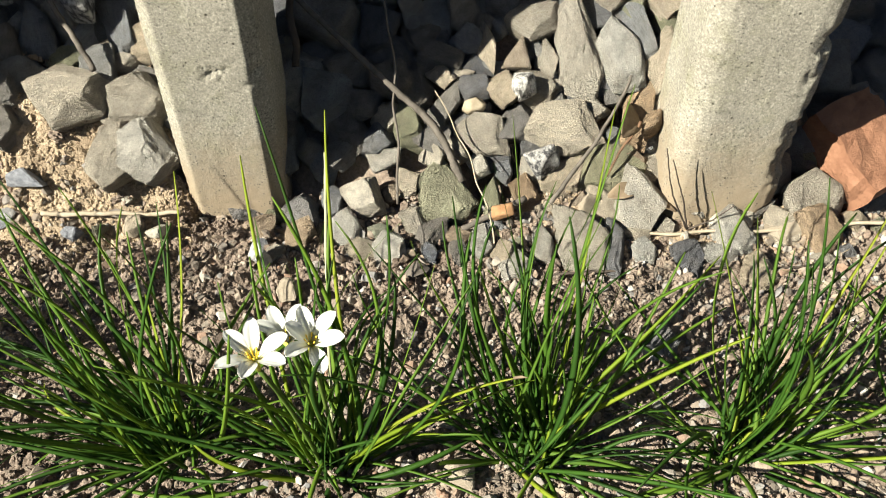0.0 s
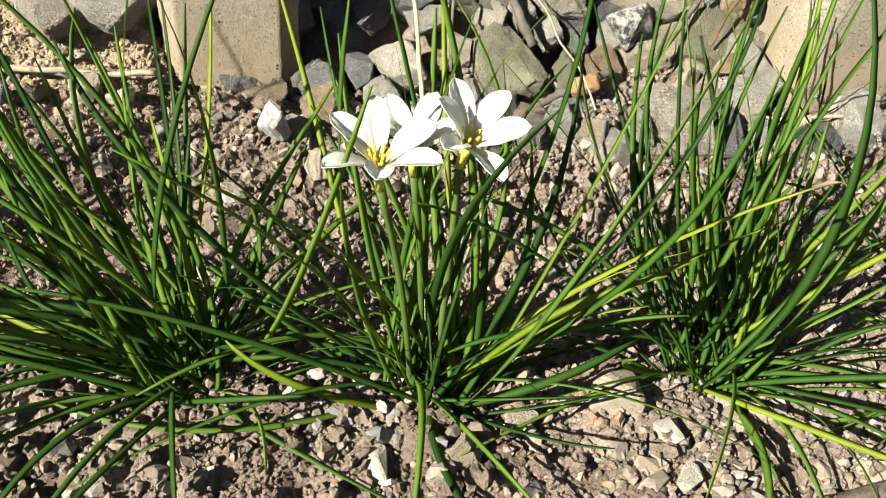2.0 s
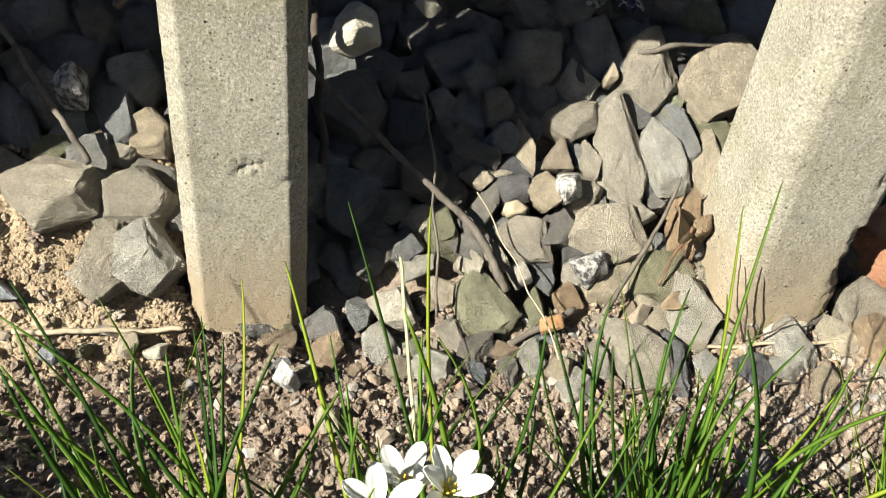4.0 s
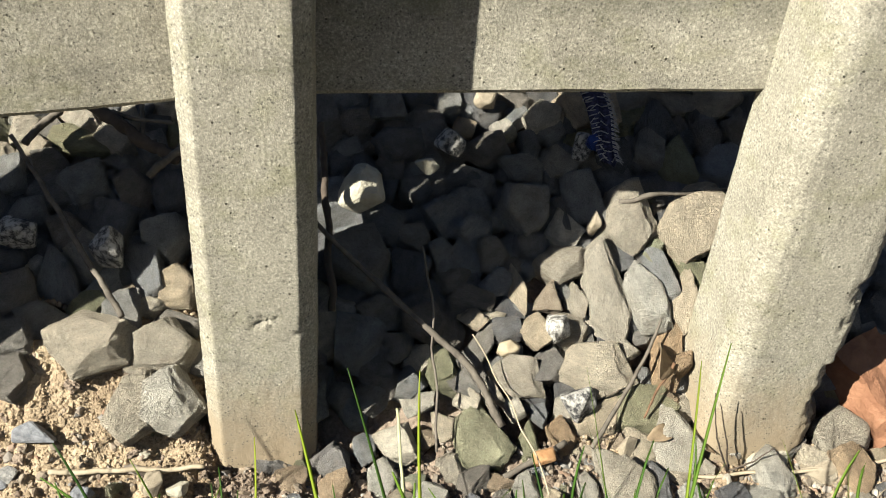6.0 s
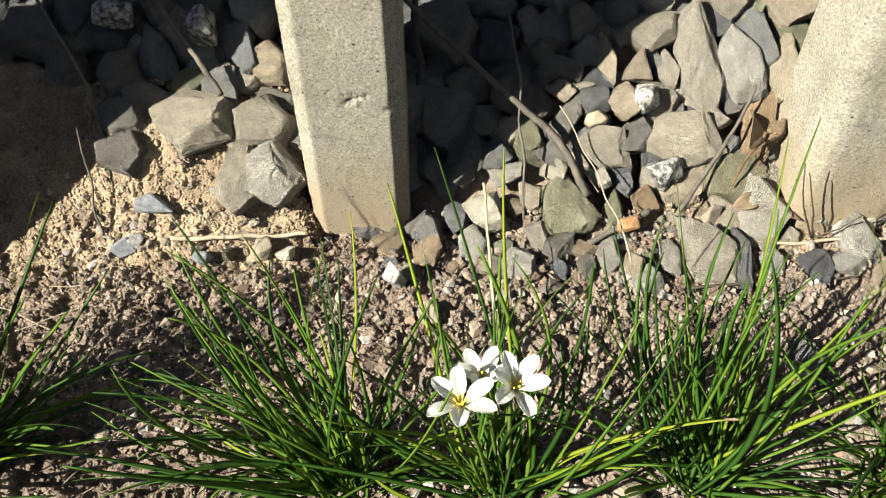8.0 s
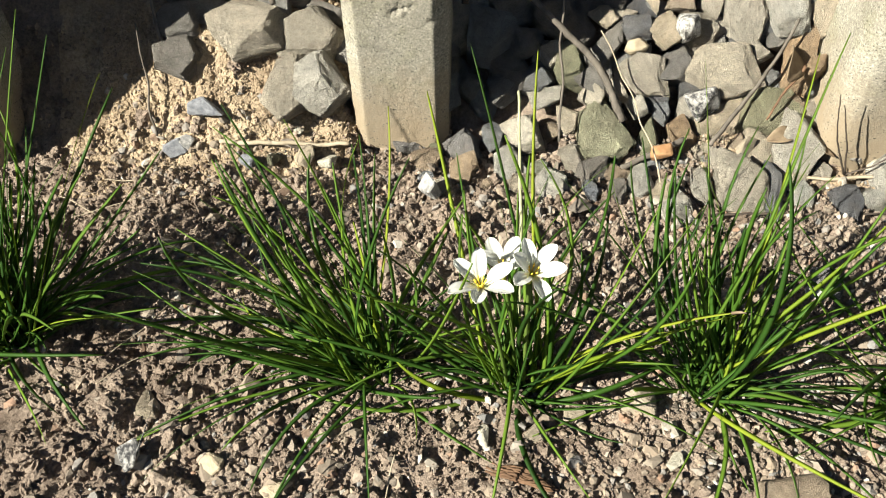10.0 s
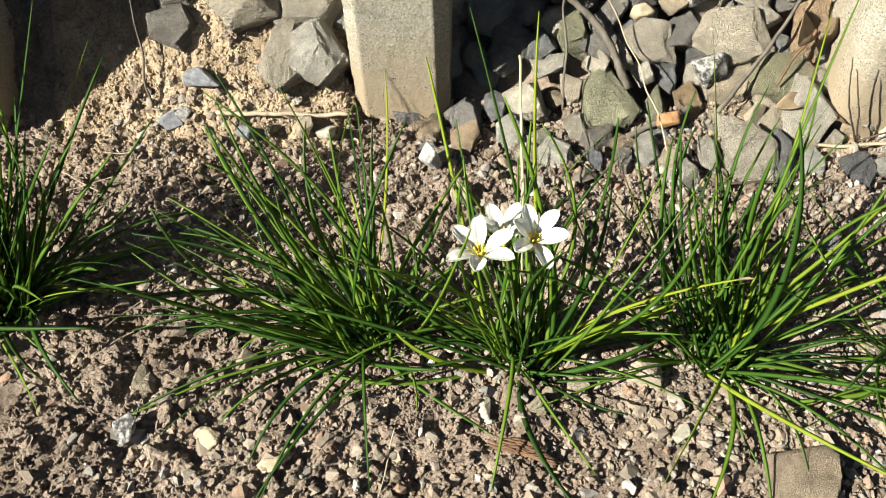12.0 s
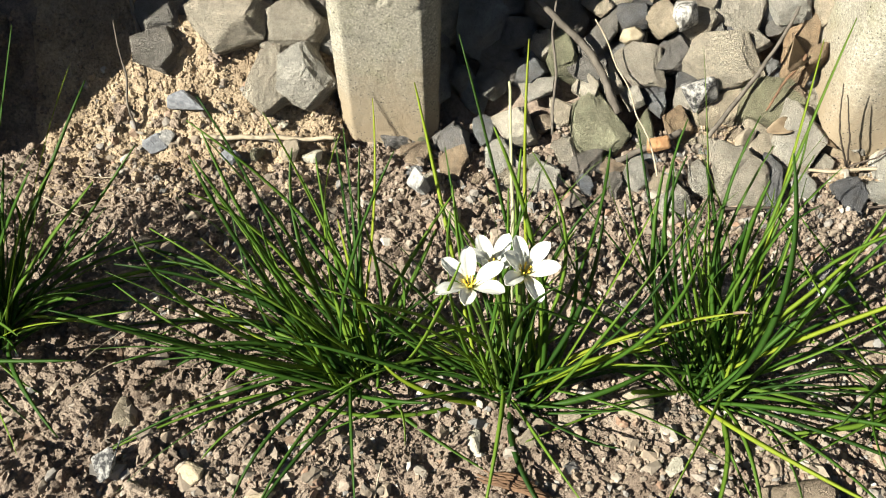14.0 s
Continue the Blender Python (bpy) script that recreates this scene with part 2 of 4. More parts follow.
LEAF = leaf_material("green_leaf", (0.019, 0.056, 0.009), (0.047, 0.119, 0.014), (0.135, 0.230, 0.026), 0.43)
LEAF_YELLOW = leaf_material("yellowing_leaf", (0.150, 0.225, 0.016), (0.200, 0.275, 0.020), (0.255, 0.305, 0.032), 0.42)
SCAPE = leaf_material("flower_stalk", (0.07, 0.119, 0.021), (0.084, 0.14, 0.0245), (0.105, 0.154, 0.035), 0.2)
STRAW = dry_material("dry_straw", (0.252, 0.206, 0.143), (0.406, 0.35, 0.269))
PALE_STALK = dry_material("bleached_stalk", (0.24, 0.25, 0.13), (0.38, 0.38, 0.24))
TWIG = dry_material("grey_twig", (0.055, 0.048, 0.041), (0.15, 0.132, 0.112))
DARK_TWIG = dry_material("dark_twig", (0.035, 0.028, 0.0245), (0.084, 0.0665, 0.0525))
PETAL = petal_material()
STAMEN = simple("yellow_anther", (0.80, 0.56, 0.06), 0.7, 400)
THROAT = simple("yellow_green_throat", (0.52, 0.55, 0.08), 0.6, 300)
CLOTH = simple("blue_woven_cloth", (0.035, 0.0364, 0.077), 0.9, 250, 0.7)
CLOTH_WHITE = simple("white_thread", (0.35, 0.35, 0.364), 0.9, 300, 0.4)
BLUE_PLASTIC = simple("blue_plastic", (0.007, 0.028, 0.154), 0.35, 60)
DRY_LEAF = dry_material("dry_leaf", (0.11, 0.078, 0.05), (0.22, 0.17, 0.115))
BARK = dry_material("brown_bark", (0.055, 0.032, 0.020), (0.17, 0.100, 0.060))

# ---- small builders ----


def mesh_from(name, verts, faces, material, smooth=False):
    me = bpy.data.meshes.new(name)
    me.from_pydata([tuple(v) for v in verts], [], faces)
    me.materials.append(material)
    if smooth:
        me.polygons.foreach_set("use_smooth", [True] * len(me.polygons))
    me.update()
    return me


def mesh_of(name, bm, material, smooth=False):
    me = bpy.data.meshes.new(name)
    bm.to_mesh(me)
    bm.free()
    me.materials.append(material)
    if smooth:
        me.polygons.foreach_set("use_smooth", [True] * len(me.polygons))
    return me


def child(name, me, parent, label="", m=None):
    ob = new(name, me)
    ob.parent = parent
    if m is not None:
        ob.matrix_basis = m
    return tagged(ob, label) if label else ob


def smooth01(v):
    v = min(1.0, max(0.0, v))
    return v * v * (3 - 2 * v)


def height(x, y):
    """The lie of the ground: nearly level, then a stony bank behind the fence."""
    toe = 0.672 - 0.027 * smooth01((-0.22 - x) / 0.06) * smooth01((0.95 - y) / 0.2)
    z = 0.03 - 0.07 * (min(max(y, -0.2), 1.08) - 0.35)
    z += 0.022 * math.exp(-((x + 0.40) / 0.10) ** 2 - ((y - 0.69) / 0.06) ** 2)
    z -= 0.008 * math.exp(-((x + 0.21) / 0.06) ** 2 - ((y - 0.665) / 0.03) ** 2)
    d = min(y, 1.08) - toe
    if d > -0.03:
        run = d if d < 0.07 else 0.07 + (d - 0.07) * 0.74
        z += 1.15 * (run if d > 0.03 else (d + 0.03) ** 2 / 0.12)
    return z


def lumps(x, y):
    """Crumbs and clods of the soil."""
    near = smooth01((0.74 - abs(x + 0.08)) / 0.06) * smooth01((0.40 - abs(y - 0.45)) / 0.06)
    if near <= 0:
        return 0.0
    v = Vector((x, y, 0.3))
    w = v + Vector((noise.noise(v * 60), noise.noise(v * 60 + Vector((4, 0, 0))), 0)) * 0.006
    a = noise.noise(v * 13) * 0.008 + noise.noise(v * 40) * 0.006
    a += (0.45 - noise.voronoi(w * 55)[0][0]) * 0.012 * smooth01(0.7 + noise.noise(v * 11)) + (0.45 - noise.voronoi(w * 130)[0][0]) * 0.006
    return a * near


def ground_at(x, y):
    return height(x, y) + lumps(x, y)


def sandy(x, y):
    """Where the light sand of the mound lies, 0 to 1."""
    inside = smooth01((x + 0.62) / 0.08) * smooth01((-0.23 - x) / 0.06) * smooth01((y - 0.56) / 0.10)
    return inside * smooth01((0.86 - y) / 0.05) + 0.25 * noise.noise(Vector((x * 40, y * 40, 2.0))) * inside


def under_rocks(x, y):
    """How far the soil lies below the face of the rock bank."""
    k = smooth01((y - 0.665) / 0.03)
    if x < -0.27:
        k *= smooth01((y - 0.745 - 0.25 * max(0.0, -0.40 - x)) / 0.03)
    return 0.028 * k * smooth01((1.0 - abs(x)) / 0.1)


# ---- the ground ----


def spread(lo, hi, step, far):
    """Even steps from lo to hi, then ever longer ones out to the horizon."""
    mid = list(np.arange(lo, hi, step))
    out, s, a, b = [], step, lo, mid[-1]
    left, right = [], []
    while a > -far:
        s *= 1.35
        a -= s
        left.append(a)
    s = step
    while b < far:
        s *= 1.35
        b += s
        right.append(b)
    return left[::-1] + mid + right


def build_ground():
    xs, ys = spread(-0.72, 0.56, 0.0034, 300), spread(0.14, 0.78, 0.0034, 300)
    verts = [(x, y, ground_at(x, y) - under_rocks(x, y)) for y in ys for x in xs]
    w = len(xs)
    faces = [(j * w + i, j * w + i + 1, (j + 1) * w + i + 1, (j + 1) * w + i) for j in range(len(ys) - 1) for i in range(w - 1)]
    me = mesh_from("ground", verts, faces, SOIL, True)
    me.materials.append(UNSEEN_DARK_GROUND)
    me.materials.append(SAND)
    for p in me.polygons:
        x, y, z = p.center
        # the unseen outer ground gets the added dark that weakens bounced light
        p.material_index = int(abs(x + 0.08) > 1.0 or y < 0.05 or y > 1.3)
        if sandy(x, y) > 0.5:
            p.material_index = 2
    ob = new("ground", me)
    return tagged(ob, "dry sandy brown soil with crumbs and gravel", "ground", kind="structure")


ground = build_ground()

# ---- stones ----


def stone_mesh(name, seed, count, material, edge, flat=1.0, smooth=False):
    """An angular stone of unit size: the hull of random points, its edges worn."""
    rng = random.Random(seed)
    bm = bmesh.new()
    for _ in range(count):
        v = Vector((rng.gauss(0, 1), rng.gauss(0, 1), rng.gauss(0, 1))).normalized() * rng.uniform(0.44, 0.54)
        v.z *= flat
        bm.verts.new(v)
    bmesh.ops.convex_hull(bm, input=bm.verts)
    loose = [v for v in bm.verts if not v.link_faces]
    bmesh.ops.delete(bm, geom=loose, context="VERTS")
    bmesh.ops.dissolve_limit(bm, angle_limit=radians(19), verts=bm.verts, edges=bm.edges)
    if edge:
        bmesh.ops.bevel(bm, geom=bm.edges[:], offset=edge, segments=1, affect="EDGES", profile=0.5)
    bmesh.ops.triangulate(bm, faces=bm.faces)
    if edge:
        bmesh.ops.subdivide_edges(bm, edges=bm.edges[:], cuts=1)
        for v in bm.verts:
            p = v.co * 4 + Vector((seed, 0, 0))
            v.co += v.co.normalized() * (noise.noise(p) * 0.014 + noise.noise(p * 2.5) * 0.012)
        bmesh.ops.triangulate(bm, faces=bm.faces)
    return mesh_of(name, bm, material, smooth)


def block_mesh(name, seed, material):
    """A broken slate block of about unit size: a skewed box split along random planes, its edges slightly worn."""
    g = random.Random(seed)
    bm = bmesh.new()
    bmesh.ops.create_cube(bm, size=0.98)
    for v in bm.verts:
        v.co += Vector((g.uniform(-0.09, 0.09), g.uniform(-0.09, 0.09), g.uniform(-0.12, 0.06)))
    for k in range(g.randint(7, 10)):
        no = Vector((g.choice((-1, 1)) * g.uniform(0.25, 1), g.choice((-1, 1)) * g.uniform(0.25, 1), g.uniform(-0.7, 1.0))).normalized()
        bmesh.ops.bisect_plane(bm, geom=bm.verts[:] + bm.edges[:] + bm.faces[:], plane_co=no * g.uniform(0.35, 0.53), plane_no=no, clear_outer=True)
        bmesh.ops.holes_fill(bm, edges=bm.edges[:])
    bmesh.ops.remove_doubles(bm, verts=bm.verts[:], dist=0.02)
    bmesh.ops.bevel(bm, geom=bm.edges[:], offset=0.010, segments=1, affect="EDGES", profile=0.5)
    bmesh.ops.triangulate(bm, faces=bm.faces)
    bmesh.ops.subdivide_edges(bm, edges=bm.edges[:], cuts=3, use_grid_fill=True)
    for v in bm.verts:
        p = v.co * 3 + Vector((seed, 0, 0))
        v.co += v.co.normalized() * (noise.noise(p) * 0.035 + noise.noise(p * 2.7) * 0.022 - abs(noise.noise(p * 5)) * 0.022 + noise.noise(p * 9) * 0.022 + noise.noise(p * 19) * 0.013)
    bmesh.ops.triangulate(bm, faces=bm.faces)
    bmesh.ops.recalc_face_normals(bm, faces=bm.faces)
    return mesh_of(name, bm, material)


def facet_mesh(name, seed, sides, material):
    """A split slate block of about unit size with so many corners, seen from +z: a belt of corners, a smaller skewed front face, and a back."""
    g = random.Random(seed)
    start = {3: 90, 4: 45, 5: 90, 6: 0}[sides] + (g.uniform(-30, 30) if sides > 3 else g.uniform(-10, 10))
    belt = []
    for k in range(sides):
        a = radians(start + 360 / sides * k + g.uniform(-19, 19))
        r = g.uniform(0.84, 1.12)
        belt.append(Vector((r * math.cos(a), r * math.sin(a), 0)))
    wide = max(v.x for v in belt) - min(v.x for v in belt), max(v.y for v in belt) - min(v.y for v in belt)
    mid = Vector((max(v.x for v in belt) + min(v.x for v in belt), max(v.y for v in belt) + min(v.y for v in belt), 0)) / 2
    belt = [Vector(((v.x - mid.x) / wide[0], (v.y - mid.y) / wide[1], 0)) for v in belt]
    bm = bmesh.new()
    shift = Vector((g.uniform(-0.14, 0.14), g.uniform(-0.10, 0.16), 0))
    lean_x, lean_y = g.uniform(-0.20, 0.32), g.uniform(-0.16, 0.30)
    for v in belt:
        bm.verts.new(v + Vector((0, 0, g.uniform(-0.12, 0.16))))
        f = v * g.uniform(0.58, 0.98) + shift * 0.6
        bm.verts.new(f + Vector((0, 0, 0.40 + lean_x * f.x * 2 + lean_y * f.y * 2)))
        bm.verts.new(v * 0.8 + Vector((0, 0, -0.5)))
    bmesh.ops.convex_hull(bm, input=bm.verts)
    bmesh.ops.delete(bm, geom=[v for v in bm.verts if not v.link_faces], context="VERTS")
    for k in range(4):
        no = Vector((g.uniform(-1, 1), g.uniform(-1, 1), g.uniform(0.1, 0.9))).normalized()
        reach = max(v.co.dot(no) for v in bm.verts)
        bmesh.ops.bisect_plane(bm, geom=bm.verts[:] + bm.edges[:] + bm.faces[:], plane_co=no * (reach - g.uniform(0.04, 0.11)), plane_no=no, clear_outer=True)
        bmesh.ops.holes_fill(bm, edges=bm.edges[:])
    bmesh.ops.remove_doubles(bm, verts=bm.verts[:], dist=0.02)
    bmesh.ops.dissolve_limit(bm, angle_limit=radians(9), verts=bm.verts, edges=bm.edges)
    bmesh.ops.bevel(bm, geom=bm.edges[:], offset=0.014, segments=1, affect="EDGES", profile=0.5)
    bmesh.ops.triangulate(bm, faces=bm.faces)
    bmesh.ops.subdivide_edges(bm, edges=bm.edges[:], cuts=3, use_grid_fill=True)
    bm.normal_update()
    for v in bm.verts:
        p = v.co * 3 + Vector((seed * 1.7, 0, 0))
        v.co += v.normal * (noise.noise(p) * 0.030 + noise.noise(p * 2.7) * 0.020 - abs(noise.noise(p * 5)) * 0.020 + noise.noise(p * 11) * 0.018)
    bmesh.ops.triangulate(bm, faces=bm.faces)
    bmesh.ops.recalc_face_normals(bm, faces=bm.faces)
    return mesh_of(name, bm, material)


def stone_set(material, count, first):
    return [block_mesh("rock", first + k, material) for k in range(count)]


ROCKS = {k: stone_set(m, c, s) for k, m, c, s in (("slate", SLATE, 12, 100), ("pale", SLATE_PALE, 9, 200), ("blue", SLATE_BLUE, 3, 300),
                                                 ("tan", SLATE_TAN, 4, 400), ("green", SLATE_GREEN, 3, 500))}
FACETS = {(n, k): [facet_mesh("rock", first + n * 10 + j, n, m) for j in range(3)] for n in (3, 4, 5, 6)
          for k, m, first in (("slate", SLATE, 1000), ("pale", SLATE_PALE, 1100), ("blue", SLATE_BLUE, 1200), ("tan", SLATE_TAN, 1300), ("green", SLATE_GREEN, 1400))}
bank = tagged(new("rock_bank"), "bank of angular grey slate rocks behind the fence", "rock bank", kind="structure")
TILT_BANK = 36
rng = random.Random(5)
placed = []


def lay_rock(kind, x, y, w, h, turn, lift=0.12, corners=0):
    """A rock on the slope: width across, height up the slope, and some depth; lift: how far it stands out."""
    d = min(w, h) * rng.uniform(0.75, 1.0)
    tilt = TILT_BANK * smooth01((y - 0.62) / 0.05)
    out = Vector((0, -math.sin(radians(tilt)), math.cos(radians(tilt)))) * (lift * d)
    m = pose(x + out.x, y + out.y, height(x, y) + out.z, tilt + rng.uniform(-7, 7), rng.uniform(-9, 9), 0) @ pose(0, 0, 0, 0, 0, turn)
    if corners:
        m = m @ Matrix.Diagonal((w * 1.04, h * 1.04, d, 1))
        child("rock", rng.choice(FACETS[corners, kind]), bank, "", m)
    else:
        m = m @ Matrix.Diagonal((w * 1.06, h * 1.06, d * 1.05, 1)) @ pose(0, 0, 0, 0, 0, rng.choice((0, 90, 180, 270)))
        child("rock", rng.choice(ROCKS[kind]), bank, "", m)
    placed.append((x, y, (w + h) / 4))


def kinds(letters):
    return [{"s": "slate", "p": "pale", "b": "blue", "t": "tan", "g": "green"}[c] for c in letters]


def lay_rocks(codes, rows_):
    """Rows of x, y, width and height in millimetres, turn; the codes give the number of corners and the kind of each, s
    mostly where the bank is shaded and p where it is sunlit.
    """
    for code, (x, y, w, h, turn) in zip(codes.split(), rows_):
        lay_rock(kinds(code[1])[0], x, y, w * 0.001, h * 0.001, turn, 0.12, int(code[0]))


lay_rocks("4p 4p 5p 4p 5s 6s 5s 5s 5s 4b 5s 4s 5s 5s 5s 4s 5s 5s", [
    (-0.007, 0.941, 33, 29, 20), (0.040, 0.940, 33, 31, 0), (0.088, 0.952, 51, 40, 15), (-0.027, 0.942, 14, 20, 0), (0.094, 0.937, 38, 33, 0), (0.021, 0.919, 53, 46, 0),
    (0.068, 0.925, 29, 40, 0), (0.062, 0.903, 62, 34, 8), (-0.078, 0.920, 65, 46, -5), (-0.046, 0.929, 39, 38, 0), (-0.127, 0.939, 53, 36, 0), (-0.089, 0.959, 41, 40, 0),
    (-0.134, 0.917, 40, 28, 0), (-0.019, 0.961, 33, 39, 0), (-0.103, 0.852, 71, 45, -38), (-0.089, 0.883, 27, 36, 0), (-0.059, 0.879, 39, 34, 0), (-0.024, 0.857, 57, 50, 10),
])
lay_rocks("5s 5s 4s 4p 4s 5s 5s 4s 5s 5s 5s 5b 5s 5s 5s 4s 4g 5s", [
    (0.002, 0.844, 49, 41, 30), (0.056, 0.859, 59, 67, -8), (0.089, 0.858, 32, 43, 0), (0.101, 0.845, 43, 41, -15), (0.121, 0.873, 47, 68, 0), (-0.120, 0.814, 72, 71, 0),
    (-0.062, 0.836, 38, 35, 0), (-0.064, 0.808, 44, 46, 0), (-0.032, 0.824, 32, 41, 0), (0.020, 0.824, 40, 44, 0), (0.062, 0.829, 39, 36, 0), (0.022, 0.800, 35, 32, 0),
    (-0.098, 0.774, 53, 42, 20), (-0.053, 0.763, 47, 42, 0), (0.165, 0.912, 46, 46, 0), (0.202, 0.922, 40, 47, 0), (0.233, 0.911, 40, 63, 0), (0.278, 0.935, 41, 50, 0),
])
lay_rocks("5s", [
    (0.313, 0.941, 42, 43, 0),
])
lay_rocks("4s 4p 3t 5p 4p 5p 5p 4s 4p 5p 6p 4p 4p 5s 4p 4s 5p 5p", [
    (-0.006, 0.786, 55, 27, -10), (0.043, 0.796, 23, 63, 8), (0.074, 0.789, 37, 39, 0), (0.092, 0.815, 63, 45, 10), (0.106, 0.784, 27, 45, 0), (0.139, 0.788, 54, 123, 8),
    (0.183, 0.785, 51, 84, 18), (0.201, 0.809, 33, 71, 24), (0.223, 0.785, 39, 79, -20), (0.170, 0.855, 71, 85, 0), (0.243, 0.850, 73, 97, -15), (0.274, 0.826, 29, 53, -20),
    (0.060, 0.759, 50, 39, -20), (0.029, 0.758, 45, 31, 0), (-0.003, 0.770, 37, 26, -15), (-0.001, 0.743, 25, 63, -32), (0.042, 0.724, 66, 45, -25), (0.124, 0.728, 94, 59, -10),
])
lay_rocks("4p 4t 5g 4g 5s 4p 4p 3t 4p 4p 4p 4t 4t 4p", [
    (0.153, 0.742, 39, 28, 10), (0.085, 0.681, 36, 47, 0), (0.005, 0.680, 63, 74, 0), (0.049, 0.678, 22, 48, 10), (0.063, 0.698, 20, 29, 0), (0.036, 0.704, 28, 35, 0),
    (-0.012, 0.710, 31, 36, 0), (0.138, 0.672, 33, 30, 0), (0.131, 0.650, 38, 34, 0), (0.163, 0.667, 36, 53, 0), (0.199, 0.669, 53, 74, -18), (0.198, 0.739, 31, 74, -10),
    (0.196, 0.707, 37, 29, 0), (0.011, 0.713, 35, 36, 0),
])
lay_rocks("6b 5t 4p 5p 4p 4p 5p 4s 5p 5p 4p 5s 5p 5p 5p 4t 4p 5p", [
    (-0.147, 0.662, 40, 44, 0), (-0.142, 0.624, 32, 32, 0), (-0.082, 0.677, 54, 49, -12), (-0.096, 0.634, 33, 49, 0), (-0.059, 0.708, 37, 24, 20), (-0.035, 0.690, 23, 33, 0),
    (0.141, 0.613, 58, 68, 0), (0.164, 0.609, 29, 72, -10), (0.100, 0.616, 23, 45, 0), (0.038, 0.617, 31, 36, 0), (0.059, 0.606, 28, 36, 0), (0.239, 0.591, 34, 48, 0),
    (0.291, 0.629, 49, 58, 15), (0.302, 0.576, 41, 40, 0), (0.380, 0.678, 69, 58, 0), (0.377, 0.635, 55, 65, 0), (0.345, 0.644, 36, 45, 0), (0.198, 0.604, 27, 32, 0),
])
lay_rocks("4p 5s", [
    (0.225, 0.646, 19, 28, 0), (0.015, 0.603, 20, 28, 0),
])
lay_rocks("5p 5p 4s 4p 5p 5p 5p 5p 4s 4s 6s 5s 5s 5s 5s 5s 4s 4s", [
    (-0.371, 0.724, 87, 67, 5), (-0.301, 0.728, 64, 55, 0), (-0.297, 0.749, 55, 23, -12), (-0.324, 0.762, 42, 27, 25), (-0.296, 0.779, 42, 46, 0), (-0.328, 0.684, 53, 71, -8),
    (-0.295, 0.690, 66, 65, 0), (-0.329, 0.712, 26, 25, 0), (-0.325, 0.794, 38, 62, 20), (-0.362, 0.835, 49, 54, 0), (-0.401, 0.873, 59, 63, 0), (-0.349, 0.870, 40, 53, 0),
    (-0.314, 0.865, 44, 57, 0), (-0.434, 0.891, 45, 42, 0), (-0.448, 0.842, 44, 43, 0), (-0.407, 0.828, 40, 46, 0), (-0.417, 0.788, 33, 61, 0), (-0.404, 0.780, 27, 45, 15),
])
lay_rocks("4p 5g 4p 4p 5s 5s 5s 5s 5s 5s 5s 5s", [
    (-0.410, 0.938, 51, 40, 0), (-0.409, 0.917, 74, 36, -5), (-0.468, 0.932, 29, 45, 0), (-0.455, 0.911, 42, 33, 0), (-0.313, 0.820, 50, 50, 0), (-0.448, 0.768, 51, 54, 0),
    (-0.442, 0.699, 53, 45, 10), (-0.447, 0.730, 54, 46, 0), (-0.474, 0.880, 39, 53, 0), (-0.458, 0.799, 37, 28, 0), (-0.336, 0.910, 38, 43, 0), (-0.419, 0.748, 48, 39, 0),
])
for k in range(9000):
    x, y = rng.uniform(-0.85, 0.72), rng.uniform(0.685, 1.08)
    if x < -0.27 and y < 0.755 + 0.25 * max(0.0, -0.40 - x):
        continue
    if -0.17 < x < -0.05 and y < 0.745:
        continue
    r = rng.choice((0.018, 0.024, 0.03, 0.036))
    if any((x - a) ** 2 + ((y - b) * 1.4) ** 2 < (0.70 * (r + c)) ** 2 for a, b, c in placed):
        continue
    lay_rock(rng.choice(kinds("ssssssppbg")), x, y, r * 2 * rng.uniform(0.95, 1.3), r * 2 * rng.uniform(0.9, 1.3), rng.uniform(-40, 40), -0.12)


for k in range(5000):
    x, y = rng.uniform(-0.62, 0.60), rng.uniform(0.70, 1.0)
    if x < -0.27 and y < 0.77 + 0.25 * max(0.0, -0.40 - x):
        continue
    r = rng.uniform(0.011, 0.018)
    if any((x - a) ** 2 + ((y - b) * 1.4) ** 2 < (0.62 * (r + c)) ** 2 for a, b, c in placed):
        continue
    lay_rock(rng.choice(kinds("sssssp")), x, y, r * 2.4, r * 2.4, rng.uniform(-40, 40), -0.25)
for k in range(190):
    x, y = rng.uniform(-0.20, 0.50), 0.575 + 0.11 * math.sqrt(rng.random())
    r = rng.uniform(0.006, 0.016)
    if any((x - a) ** 2 + (y - b) ** 2 < (0.8 * (r + c)) ** 2 for a, b, c in placed):
        continue
    lay_rock(rng.choice(kinds("ppppsstgb")), x, y, r * 2 * rng.uniform(0.95, 1.4), r * 2 * rng.uniform(0.8, 1.2), rng.uniform(-40, 40), 0.15)


def loose_stone(name, seed, material, x, y, size, label, lift=0.35, turn=0, count=12, bank_tilt=0):
    m = pose(x, y, ground_at(x, y) + size[2] * lift, bank_tilt, 0, turn)
    ob = new(name, stone_mesh(name, seed, count, material, 0.04, 1.0))
    ob.matrix_basis = m @ Matrix.Diagonal((*size, 1))
    return tagged(ob, label, "stone")


